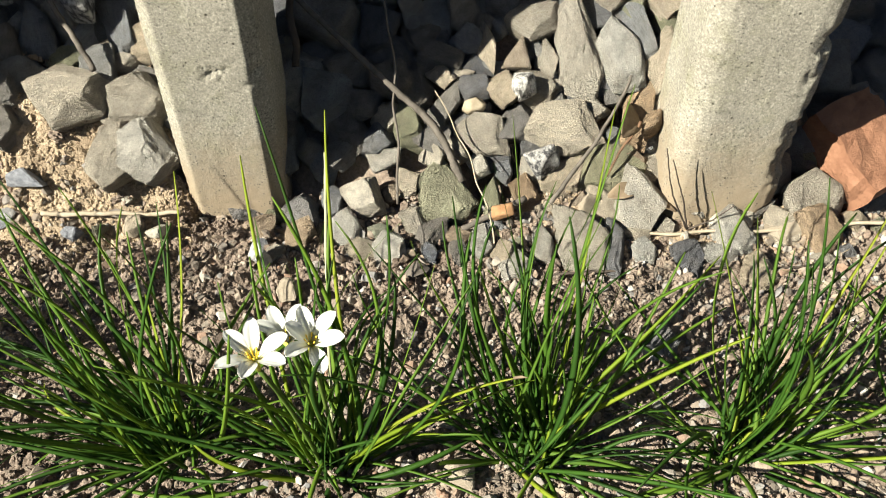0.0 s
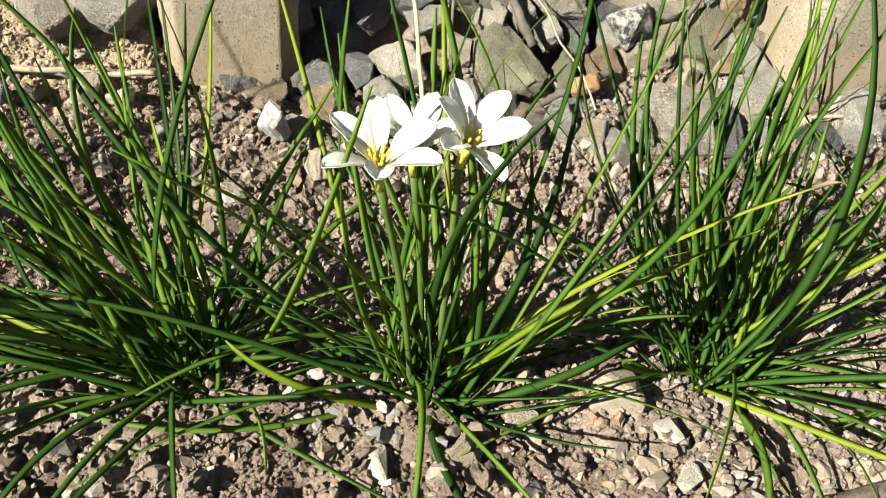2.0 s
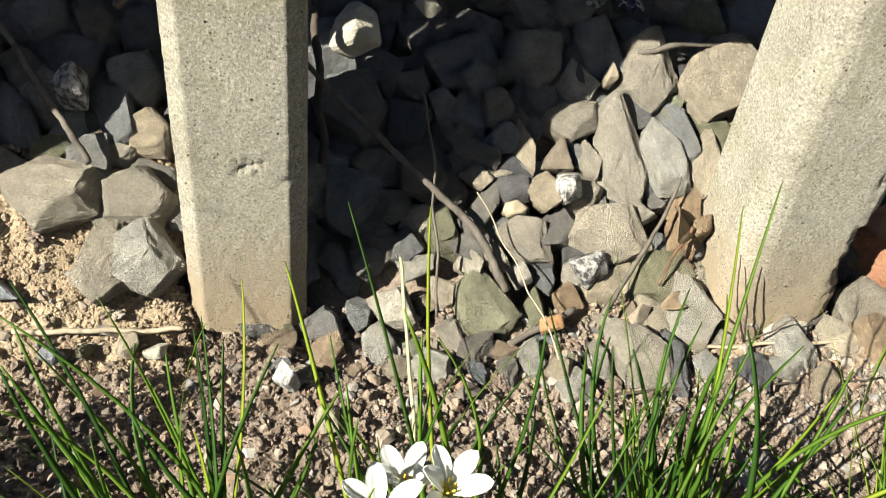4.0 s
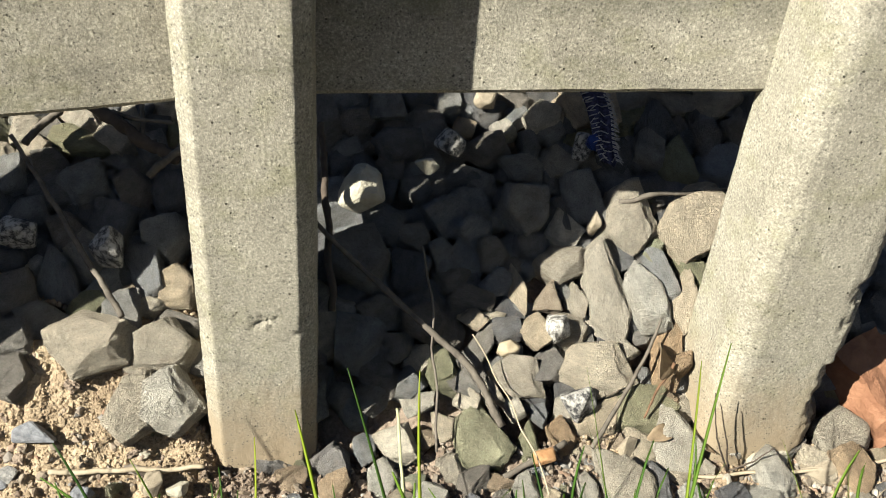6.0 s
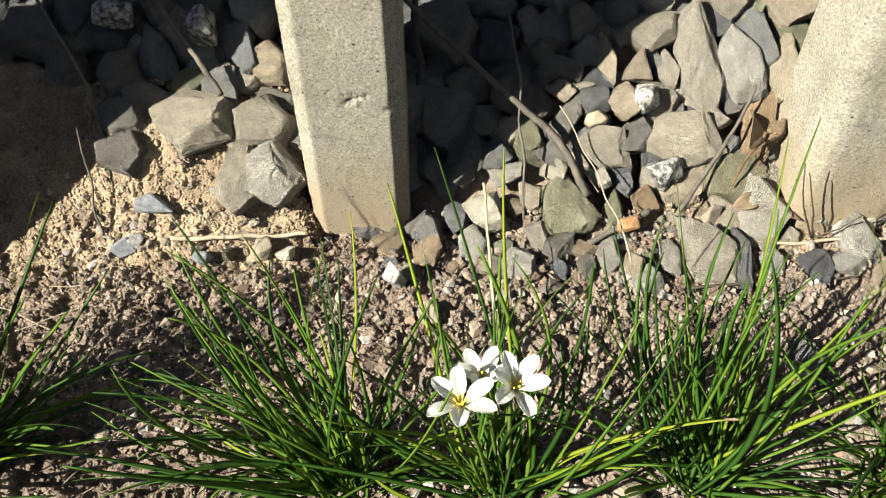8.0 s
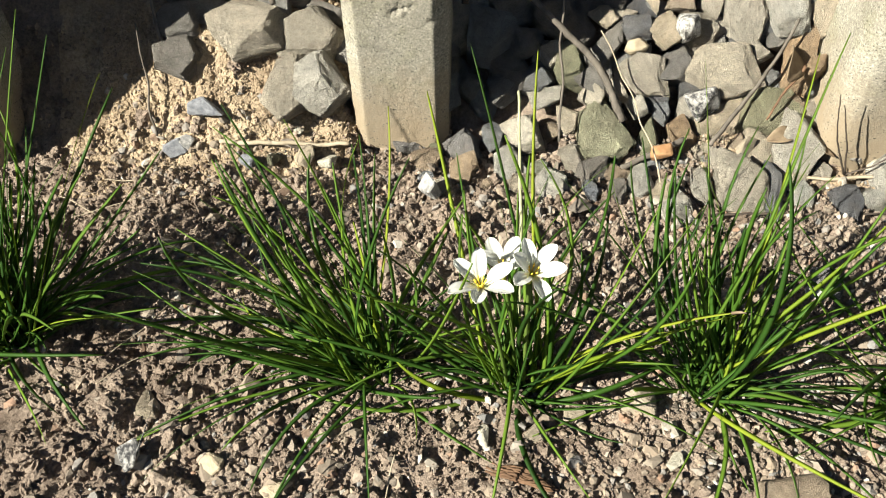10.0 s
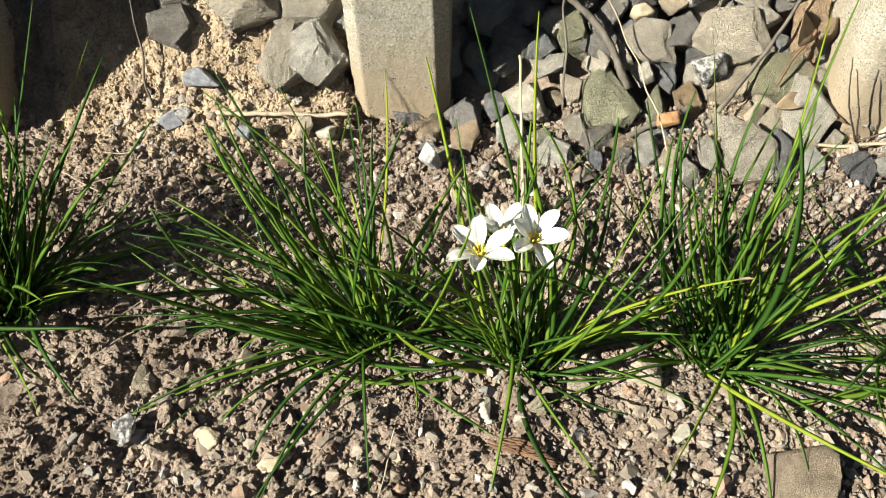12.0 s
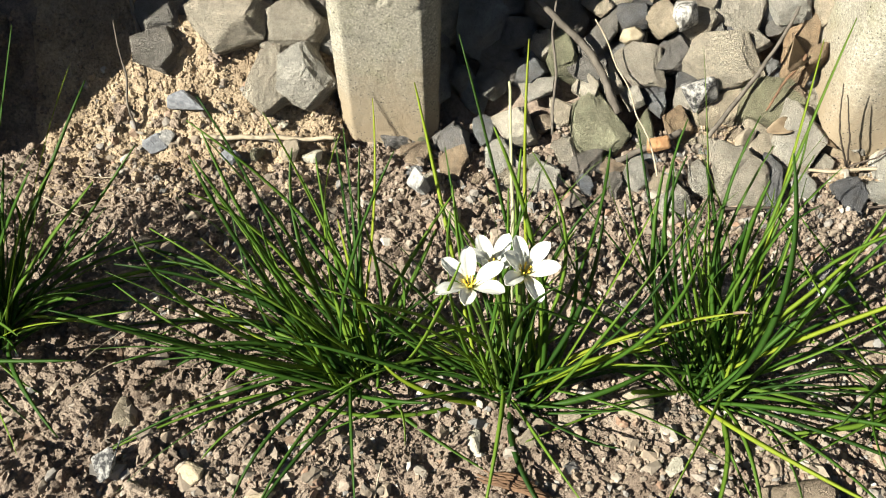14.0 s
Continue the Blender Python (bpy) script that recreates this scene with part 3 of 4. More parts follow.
loose_stone("pebble", 11, YELLOW_STONE, 0.031, 0.736, (0.026, 0.021, 0.021), "small rounded yellow pebble lying among grey rocks", 1.0, 0, 40)
loose_stone("quartz_stone", 12, QUARTZ, 0.080, 0.744, (0.030, 0.034, 0.046), "white and black speckled quartz stone on the rocks", 0.7, 0, 24)
loose_stone("quartz_stone", 13, QUARTZ_DARK, 0.099, 0.695, (0.044, 0.045, 0.05), "dark speckled stone with glittering white flecks", 0.5)
loose_stone("stone_chip", 14, ORANGE_STONE, 0.061, 0.650, (0.034, 0.026, 0.024), "small orange stone chip on the gravel", 0.45)
loose_stone("white_stone", 15, WHITE_STONE, -0.121, 0.858, (0.058, 0.052, 0.056), "rough whitish stone lying among dark rocks", 0.60, 0, 30)
loose_stone("quartz_stone", 16, QUARTZ_DARK, -0.024, 0.906, (0.038, 0.036, 0.038), "speckled quartz stone in the shade", 0.7, 0, 20)
loose_stone("white_stone", 17, WHITE_STONE, -0.049, 0.880, (0.029, 0.022, 0.022), "small bright white stone in the shade", 1.5)
loose_stone("pebble", 18, SAND_STONE, 0.130, 0.837, (0.022, 0.026, 0.034), "rough yellowish stone between grey rocks", 0.8)
loose_stone("pebble", 19, SAND_STONE, 0.017, 0.952, (0.042, 0.034, 0.032), "yellowish stone below the concrete rail", 0.8)

# ---- gravel ----
PEBBLES = [stone_mesh("pebble", 700 + k, 12, PEBBLE, 0.0, 0.8) for k in range(10)]


def scatter(name, material, seed, count, base_size, spread_, largest, label, smooth, rough=0, side=0.0, area=(-0.70, 0.52, 0.16, 0.735)):
    """Countless small stones or crumbs of soil in one mesh."""
    shapes = []
    for k in range(10):
        if rough:
            bm = bmesh.new()
            bmesh.ops.create_icosphere(bm, subdivisions=rough, radius=0.5)
            for v in bm.verts:
                p = v.co * 3.2 + Vector((seed + k * 7, 0, 0))
                v.co *= 1 + 0.6 * noise.noise(p) + 0.4 * noise.noise(p * 2.6) + 0.28 * noise.noise(p * 6)
            me = mesh_of("grit", bm, material)
        else:
            me = stone_mesh("grit", seed + k, 18, material, 0.0, 0.85)
        co = np.empty(len(me.vertices) * 3)
        me.vertices.foreach_get("co", co)
        shapes.append((co.reshape(-1, 3), [tuple(p.vertices) for p in me.polygons]))
        bpy.data.meshes.remove(me)
    g = random.Random(seed)
    verts, faces, base = [], [], 0
    for k in range(count):
        x, y = g.uniform(area[0], area[1]), g.uniform(area[2], area[3])
        if y > 0.68 and (x > -0.27 or g.random() < 0.3):
            continue
        if g.random() > 0.75 + 0.8 * noise.noise(Vector((x * 9, y * 9, seed))) + side * (x + 0.05):
            continue
        if material is SOIL and g.random() < 0.85 * sandy(x, y):
            continue
        s = min(largest, base_size * math.exp(abs(g.gauss(0, spread_))))
        co, fs = shapes[k % 10]
        rot = np.array(Euler((g.uniform(0, 6.3), g.uniform(0, 6.3), g.uniform(0, 6.3))).to_matrix())
        p = (co * np.array((s * g.uniform(1, 1.5), s, s * g.uniform(0.6, 1)))) @ rot.T + np.array((x, y, ground_at(x, y) + s * (-0.12 if material is SAND else 0.1)))
        verts.extend(map(tuple, p))
        faces.extend(tuple(i + base for i in f) for f in fs)
        base += len(co)
    ob = new(name, mesh_from(name, verts, faces, material, smooth))
    tagged(ob, label, name.replace("_", " "), kind="stuff")


scatter("gravel", GRAVEL, 820, 26000, 0.0033, 0.66, 0.0125, "fine mixed gravel of grey, cream and brown grit", False, 0, 1.7)
scatter("soil_crumbs", SOIL, 860, 10500, 0.0034, 0.55, 0.010, "loose crumbs of dry brown soil", False, 2, -0.9)
scatter("soil_grains", SOIL, 870, 56000, 0.0017, 0.5, 0.005, "fine grains of dry brown soil", False, 1, 0.3)
scatter("soil_clods", SOIL, 880, 1700, 0.0066, 0.42, 0.017, "rough clods of dry brown soil", False, 3, -1.6)
scatter("sand_crumbs", SAND, 900, 22000, 0.0016, 0.62, 0.008, "light tan sandy crumbs heaped below the rocks", False, 1, 0.0, (-0.56, -0.25, 0.57, 0.77))
scatter("sand_crumbs", SAND, 910, 2200, 0.0028, 0.65, 0.010, "light tan sandy crumbs between the stones at the post", False, 2, 0.0, (0.10, 0.40, 0.60, 0.70))

# ---- concrete fence ----


def post_mesh(name, width, depth, chamfer, tall, seed, chips, rounded=False, pits=()):
    """A chamfered post from its foot at z = 0, its front towards -y, with worn edges; chips: z, reach and depth of a broken right edge."""
    w, d, c = width / 2, depth, chamfer
    if rounded:
        arc = [(c * (1 - math.sin(a)), c * (1 - math.cos(a))) for a in [math.pi / 2 * i / 4 for i in range(5)]]
        corners = [(-w + a, b) for a, b in arc[::-1]] + [(w - a, b) for a, b in arc] + [(w, d - 0.01), (w - 0.01, d), (-w + 0.01, d), (-w, d - 0.01)]
    else:
        corners = [(-w + c, 0), (w - c, 0), (w, c), (w, d - c), (w - c, d), (-w + c, d), (-w, d - c), (-w, c)]
    ring = []
    for k, (ax, ay) in enumerate(corners):
        bx, by = corners[(k + 1) % len(corners)]
        steps = max(1, round(math.hypot(bx - ax, by - ay) / (0.0025 if pits or rounded else 0.004)))
        ring += [(ax + (bx - ax) * s / steps, ay + (by - ay) * s / steps) for s in range(steps)]
    zs = np.arange(0, tall + 0.001, 0.0025 if pits or rounded else 0.004)
    verts, n = [], len(ring)
    for z in zs:
        for x, y in ring:
            v = Vector((x, y, z + seed))
            inward = (Vector((-x, d / 2 - y, 0))).normalized()
            k = noise.noise(v * 30) * 0.0006 + noise.noise(v * 150) * 0.0005
            for cz, reach, deep in chips:
                corner = smooth01(1 - math.hypot(x - w, y - c / 2) / (0.025 + deep))
                k += deep * corner * smooth01(1.5 - abs(z - cz) / reach * 1.4 + noise.noise(v * 17) * 0.6) * smooth01(0.45 + 1.7 * noise.noise(v * 27) + 1.0 * noise.noise(v * 95)) * (0.9 + 0.6 * noise.noise(v * 170))
            if y < 0.001:
                for px, pz, r, deep in pits:
                    k += deep * smooth01(1.3 - math.hypot(x - px, z - pz) / r + noise.noise(v * 260) * 0.8)
            verts.append((x + inward.x * k, y + inward.y * k, z))
    faces = [(j * n + i, j * n + (i + 1) % n, (j + 1) * n + (i + 1) % n, (j + 1) * n + i) for j in range(len(zs) - 1) for i in range(n)]
    faces.append(tuple(range(len(verts) - n, len(verts))))
    return mesh_from(name, verts, faces, CONCRETE, True)


def rail_mesh(name, a, b, tall, thick, seed, sag=0.0):
    """A rail from a to b (its lower front edge), with small roundings and an uneven lower edge."""
    a, b = Vector(a), Vector(b)
    prof = [(0.004, 0), (0, 0.004)] + [(0, t) for t in np.linspace(0.012, tall - 0.012, 16)] + [(0, tall - 0.004), (0.004, tall), (thick, tall), (thick, 0)]
    steps = int((b - a).length / 0.007)
    verts, n = [], len(prof)
    for s in range(steps + 1):
        p = a.lerp(b, s / steps)
        drop = sag * math.sin(math.pi * s / steps)
        for y, z in prof:
            v = Vector((p.x + seed, y, z))
            k = noise.noise(v * 28) * 0.0005 + noise.noise(v * 150) * 0.0004
            verts.append((p.x, p.y + y + k, p.z + z + (drop + k if z < 0.02 else 0)))
    faces = [(j * n + i, (j + 1) * n + i, (j + 1) * n + (i + 1) % n, j * n + (i + 1) % n) for j in range(steps) for i in range(n)]
    faces += [tuple(range(n)), tuple(range(steps * n, steps * n + n))[::-1]]
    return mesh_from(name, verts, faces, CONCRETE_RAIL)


POST_TALL = 1.0
fence = tagged(new("concrete_fence"), "low weathered concrete fence with chamfered posts and flat rails", "fence")
post_a = child("post", post_mesh("post", 0.0999, 0.100, 0.0128, POST_TALL, 0.0, [(0.238, 0.014, 0.008)], False, [(0.003, 0.243, 0.004, 0.003), (0.010, 0.247, 0.003, 0.003), (0.005, 0.251, 0.003, 0.002), (-0.003, 0.239, 0.003, 0.0025), (0.012, 0.240, 0.0028, 0.002), (-0.002, 0.249, 0.0028, 0.002), (0.017, 0.250, 0.0025, 0.002)]), fence, "upright concrete post",
               pose(-0.2110, 0.662, -0.06, 0, 0.2, 0))
post_b = child("post", post_mesh("post", 0.118, 0.105, 0.026, POST_TALL, 7.0, [(0.19, 0.07, 0.011), (0.10, 0.06, 0.008), (0.262, 0.03, 0.010)], True), fence,
               "leaning concrete post with a broken edge", pose(0.2795, 0.652, -0.05, 0, 0, 0))
post_c = child("post", post_mesh("post", 0.106, 0.125, 0.0135, POST_TALL, 3.0, []), fence, "upright concrete post", pose(-0.675, 0.605, -0.06, 0, 0, 0))
post_d = child("post", post_mesh("post", 0.106, 0.125, 0.0135, POST_TALL, 5.0, []), fence, "upright concrete post", pose(0.80, 0.66, -0.06, 0, 0, 0))
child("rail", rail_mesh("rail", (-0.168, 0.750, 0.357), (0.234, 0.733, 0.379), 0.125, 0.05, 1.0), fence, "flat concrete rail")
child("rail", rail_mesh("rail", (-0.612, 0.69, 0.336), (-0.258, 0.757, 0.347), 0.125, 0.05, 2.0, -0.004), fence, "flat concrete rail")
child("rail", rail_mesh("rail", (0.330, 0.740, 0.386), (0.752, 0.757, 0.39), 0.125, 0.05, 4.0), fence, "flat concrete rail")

# ---- twigs, straw, brick, rag ----


def tube_mesh(name, pts, radii, material, sides=6, seed=0):
    verts, faces = [], []
    pts = [Vector(p) for p in pts]
    for k, p in enumerate(pts):
        t = (pts[min(k + 1, len(pts) - 1)] - pts[max(k - 1, 0)]).normalized()
        a = t.cross(Vector((0.3, 0.2, 1))).normalized()
        b = t.cross(a)
        for s in range(sides):
            ang = 2 * math.pi * s / sides
            r = radii[k] * (1 + 0.30 * noise.noise(Vector((k * 0.7 + seed, s * 1.3, 0))))
            verts.append(p + a * (r * math.cos(ang)) + b * (r * math.sin(ang)))
    n = len(pts)
    faces = [(j * sides + i, j * sides + (i + 1) % sides, (j + 1) * sides + (i + 1) % sides, (j + 1) * sides + i) for j in range(n - 1) for i in range(sides)]
    faces += [tuple(range(sides))[::-1], tuple(range((n - 1) * sides, n * sides))]
    return mesh_from(name, verts, faces, material, True)


def twig(name, points, r0, r1, material, label, category="twig", wander=0.004, seed=0):
    """A thin stick through the points, a little crooked."""
    pts = []
    pv = [Vector(p) for p in points]
    for k in range(len(pv) - 1):
        for s in range(14):
            pts.append(pv[k].lerp(pv[k + 1], s / 14))
    pts.append(pv[-1])
    pts = [p + Vector((noise.noise(p * 160), noise.noise(p * 160 + Vector((3, 1, 0))), 0)) * r0 * 0.35 + Vector((noise.noise(p * 30 + Vector((seed, 0, 0))), noise.noise(p * 30 + Vector((0, seed, 5))), noise.noise(p * 30 + Vector((9, 0, seed))))) * wander for p in pts]
    radii = [r0 + (r1 - r0) * k / (len(pts) - 1) for k in range(len(pts))]
    ob = new(name, tube_mesh(name, pts, radii, material, 6, seed))
    return tagged(ob, label, category)


twig("twig", [(-0.163, 0.781, 0.214), (-0.142, 0.774, 0.193), (-0.070, 0.737, 0.137), (-0.009, 0.709, 0.092), (0.020, 0.671, 0.046)], 0.0022, 0.0042, TWIG, "thin grey twig lying down the rock bank")
twig("twig", [(-0.463, 0.874, 0.253), (-0.436, 0.845, 0.231), (-0.406, 0.806, 0.202), (-0.368, 0.758, 0.169), (-0.340, 0.724, 0.143)], 0.0022, 0.0032, TWIG, "long thin grey twig leaning on the rocks", seed=3)
twig("twig", [(-0.452, 0.877, 0.245), (-0.421, 0.912, 0.268)], 0.0045, 0.0038, TWIG, "thick grey stick among the rocks", seed=4)
twig("twig", [(-0.395, 0.911, 0.273), (-0.341, 0.875, 0.254), (-0.300, 0.852, 0.240)], 0.0075, 0.006, DARK_TWIG, "thick dark stick below the rail", seed=5)
twig("twig", [(-0.326, 0.835, 0.230), (-0.298, 0.855, 0.252)], 0.004, 0.0045, TWIG, "broken stick with a pale end", seed=6)
twig("twig", [(-0.371, 0.898, 0.269), (-0.308, 0.883, 0.264)], 0.0025, 0.002, TWIG, "thin brown twig below the rail", seed=7)
twig("twig", [(-0.161, 0.871, 0.274), (-0.155, 0.812, 0.217), (-0.146, 0.744, 0.135)], 0.0035, 0.004, DARK_TWIG, "dark upright stick beside the post", seed=8)
twig("twig", [(-0.347, 0.917, 0.271), (-0.338, 0.882, 0.248)], 0.0028, 0.0024, TWIG, "short peeling brown stick below the rail", seed=21)
twig("dry_twig", [(-0.058, 0.778, 0.186), (-0.048, 0.724, 0.118), (-0.045, 0.652, 0.035)], 0.0011, 0.0014, TWIG, "thin dry brown stem standing against the rocks", "stem", seed=9)
twig("dry_twig", [(-0.007, 0.731, 0.117), (0.021, 0.696, 0.079), (0.042, 0.621, 0.061), (0.048, 0.579, 0.054)], 0.0006, 0.0009, STRAW, "pale dry grass stem against the rocks", "stem", seed=10)
twig("dry_twig", [(0.187, 0.742, 0.128), (0.157, 0.705, 0.078), (0.107, 0.648, 0.039)], 0.0015, 0.0026, TWIG, "tan dry stem leaning on the stones", "stem", seed=11)
twig("twig", [(0.155, 0.844, 0.207), (0.228, 0.851, 0.213), (0.279, 0.855, 0.216)], 0.0030, 0.0022, TWIG, "brown twig lying across the rocks", seed=12)
twig("straw", [(-0.398, 0.636, ground_at(-0.398, 0.636) + 0.011), (-0.33, 0.640, ground_at(-0.33, 0.640) + 0.013), (-0.262, 0.645, ground_at(-0.262, 0.645) + 0.012)], 0.0026, 0.0022, STRAW, "straw-coloured dry stalk lying on the ground", "straw", seed=13)
twig("straw", [(0.20, 0.632, 0.018), (0.31, 0.630, 0.020), (0.47, 0.645, 0.022)], 0.0017, 0.002, STRAW, "pale dry stalk lying on the gravel", "straw", seed=14)
twig("twig", [(0.10, 0.575, 0.018), (0.36, 0.585, 0.02)], 0.0014, 0.001, DARK_TWIG, "thin dark twig on the gravel", seed=15)
twig("twig", [(0.02, 0.632, 0.02), (0.085, 0.662, 0.035)], 0.003, 0.0034, TWIG, "short brown twig between stones", seed=16)
twig("twig", [(0.196, 0.708, 0.096), (0.166, 0.680, 0.050)], 0.0018, 0.001, BARK, "reddish brown twig beside the post", seed=17)
twig("dry_twig", [(-0.478, 0.70, 0.135), (-0.474, 0.672, 0.075), (-0.470, 0.645, 0.03)], 0.0009, 0.0013, TWIG, "thin dry stem standing in the sandy soil", "stem", seed=19)
twig("twig", [(-0.52, 0.80, 0.22), (-0.47, 0.735, 0.14), (-0.455, 0.70, 0.09)], 0.0018, 0.0024, TWIG, "grey twig leaning in the shade", seed=20)
loose_stone("white_stone", 41, PALE_STONE, -0.173, 0.588, (0.027, 0.030, 0.036), "pale whitish stone in the brown soil", 0.45)
loose_stone("pebble", 42, SAND_STONE, -0.307, 0.629, (0.024, 0.030, 0.026), "cream-coloured pebble beside the straw", 0.45)
loose_stone("pebble", 43, WHITE_STONE, -0.285, 0.625, (0.025, 0.026, 0.022), "cream-coloured pebble near the post", 0.45)
loose_stone("stone", 89, SAND_STONE, -0.140, 0.541, (0.026, 0.034, 0.026), "long tan stone behind the white flowers", 0.35, 20)
loose_stone("stone_chip", 90, WHITE_STONE, -0.318, 0.655, (0.012, 0.011, 0.010), "small white chip on the sand", 0.6)
loose_stone("stone_chip", 44, SLATE_TAN, 0.213, 0.715, (0.034, 0.03, 0.05), "brown stone chip between the rocks", 0.6)
loose_stone("quartz_stone", 46, QUARTZ_DARK, -0.388, 0.284, (0.026, 0.034, 0.022), "black and white speckled stone on the soil", 0.35, 30)
loose_stone("pebble", 47, SLATE_PALE, -0.387, 0.326, (0.022, 0.034, 0.02), "long pale grey pebble on the soil", 0.4, 15)
loose_stone("pebble", 48, YELLOW_STONE, -0.322, 0.279, (0.026, 0.020, 0.018), "smooth tan pebble on the soil", 0.4, -20)
loose_stone("pebble", 49, YELLOW_STONE, -0.268, 0.262, (0.030, 0.020, 0.016), "flat tan pebble in the soil", 0.3, 10)
loose_stone("pebble", 52, WHITE_STONE, 0.035, 0.300, (0.020, 0.016, 0.014), "small white pebble on the gravel", 0.4, 40)
flat_slab = new("flat_stone", facet_mesh("flat_stone", 45, 4, SLATE_TAN))
flat_slab.matrix_basis = pose(0.118, 0.266, ground_at(0.118, 0.266) - 0.002, 6, -4, 24) @ Matrix.Diagonal((0.072, 0.060, 0.026, 1))
tagged(flat_slab, "flat tan stone half buried in the gravel", "stone")
loose_stone("flat_stone", 61, WHITE_STONE, 0.296, 0.645, (0.060, 0.036, 0.030), "pale white stone at the foot of the post", 0.3, 12)
loose_stone("flat_stone", 62, SAND_STONE, 0.345, 0.640, (0.060, 0.040, 0.034), "pale tan stone at the foot of the post", 0.3, -8)
loose_stone("stone_chip", 63, SAND_STONE, 0.150, 0.655, (0.028, 0.026, 0.03), "tan triangular stone chip among grey rocks", 0.6, 20)
loose_stone("stone", 64, SAND_STONE, 0.016, 0.350, (0.042, 0.036, 0.030), "tan stone between two lily clumps", 0.3, 30)
loose_stone("stone", 65, SAND_STONE, -0.039, 0.338, (0.024, 0.020, 0.018), "small tan stone between two lily clumps", 0.3, 10)
loose_stone("stone", 66, SAND_STONE, -0.073, 0.320, (0.028, 0.022, 0.018), "tan stone lying in the crumbly soil", 0.3, -20)
loose_stone("white_stone", 67, WHITE_STONE, -0.112, 0.318, (0.020, 0.028, 0.016), "long white stone in the crumbly soil", 0.35, 25)
loose_stone("quartz_stone", 68, SLATE_BLUE, 0.193, 0.488, (0.034, 0.045, 0.026), "bluish grey stone behind the lily leaves", 0.35, 25)
for tip_x, tip_z, bend_, seed_ in ((0.203, 0.128, -0.004, 71), (0.211, 0.115, 0.004, 72), (0.282, 0.056, 0.003, 73)):
    twig("dead_stem", [(0.245, 0.636, 0.018), ((0.245 + tip_x) / 2 + bend_, 0.632, 0.018 + (tip_z - 0.018) * 0.45), (tip_x, 0.630, tip_z)], 0.0011, 0.0005, DARK_TWIG, "thin dead dark stem at the foot of the post", "stem", 0.001, seed_)
loose_stone("stone", 91, PALE_STONE, 0.184, 0.474, (0.022, 0.030, 0.020), "pale grey stone behind the lily leaves", 0.35, 40)
loose_stone("stone", 81, BLUE_STONE, -0.414, 0.656, (0.050, 0.034, 0.036), "bluish grey stone half sunk in the sand", 0.35, -30)
loose_stone("stone", 82, BLUE_STONE, -0.448, 0.636, (0.032, 0.028, 0.028), "dark grey stone half sunk in the soil", 0.35, 10)
loose_stone("stone", 83, BLUE_STONE, -0.367, 0.620, (0.025, 0.022, 0.022), "dark bluish stone in front of the straw", 0.4, 60)
loose_stone("stone", 84, SLATE_GREEN, -0.342, 0.627, (0.020, 0.018, 0.018), "small greenish stone in front of the straw", 0.4, 15)
loose_stone("stone", 85, PALE_STONE, -0.437, 0.640, (0.022, 0.02, 0.02), "small grey stone in the sand", 0.35, 75)
loose_stone("quartz_stone", 86, QUARTZ_DARK, -0.447, 0.800, (0.046, 0.040, 0.042), "speckled stone in the shade of the fence", 0.8, 20, 20)
loose_stone("quartz_stone", 87, QUARTZ_DARK, -0.359, 0.786, (0.042, 0.040, 0.052), "speckled stone beside a thin grey twig", 0.75, 70, 20)
loose_stone("quartz_stone", 88, QUARTZ_DARK, 0.122, 0.906, (0.034, 0.03, 0.034), "dark speckled stone below a strip of cloth", 0.8, 40, 20)
g_dry = random.Random(12)
for k in range(16):
    x, y = g_dry.uniform(-0.55, 0.40), g_dry.uniform(0.24, 0.62)
    a, l = g_dry.uniform(0, 6.28), g_dry.uniform(0.03, 0.09)
    ends = [(x + l * t * math.cos(a), y + l * t * math.sin(a)) for t in (-0.5, 0.0, 0.5)]
    twig("straw", [(u, v, ground_at(u, v) + 0.007) for u, v in ends], 0.0006, 0.0004, STRAW, "thin bleached grass blade lying on the soil", "dry grass", 0.003, 50 + k)["group"] = "dry grass blades"


def bark_strip(x, y, turn):
    """A torn strip of fibrous bark: loose strands side by side."""
    g = random.Random(18)
    ob = tagged(new("bark_strip"), "torn strip of reddish brown fibrous bark on the gravel", "bark")
    ob.matrix_basis = pose(x, y, ground_at(x, y) + 0.005, 0, 0, turn)
    for k in range(13):
        off, a, b = g.uniform(-0.0065, 0.0065), g.uniform(-0.030, -0.014), g.uniform(0.012, 0.030)
        pts = [Vector((a + (b - a) * t, off * (1 - 0.3 * abs(t - 0.5)) + g.gauss(0, 0.0008), 0.003 * math.sin(t * 3) + g.uniform(-0.001, 0.002))) for t in [i / 7 for i in range(8)]]
        child("strand", tube_mesh("strand", pts, [g.uniform(0.0007, 0.0017)] * 7 + [0.0003], BARK, 5, k), ob)


bark_strip(-0.080, 0.281, -12)



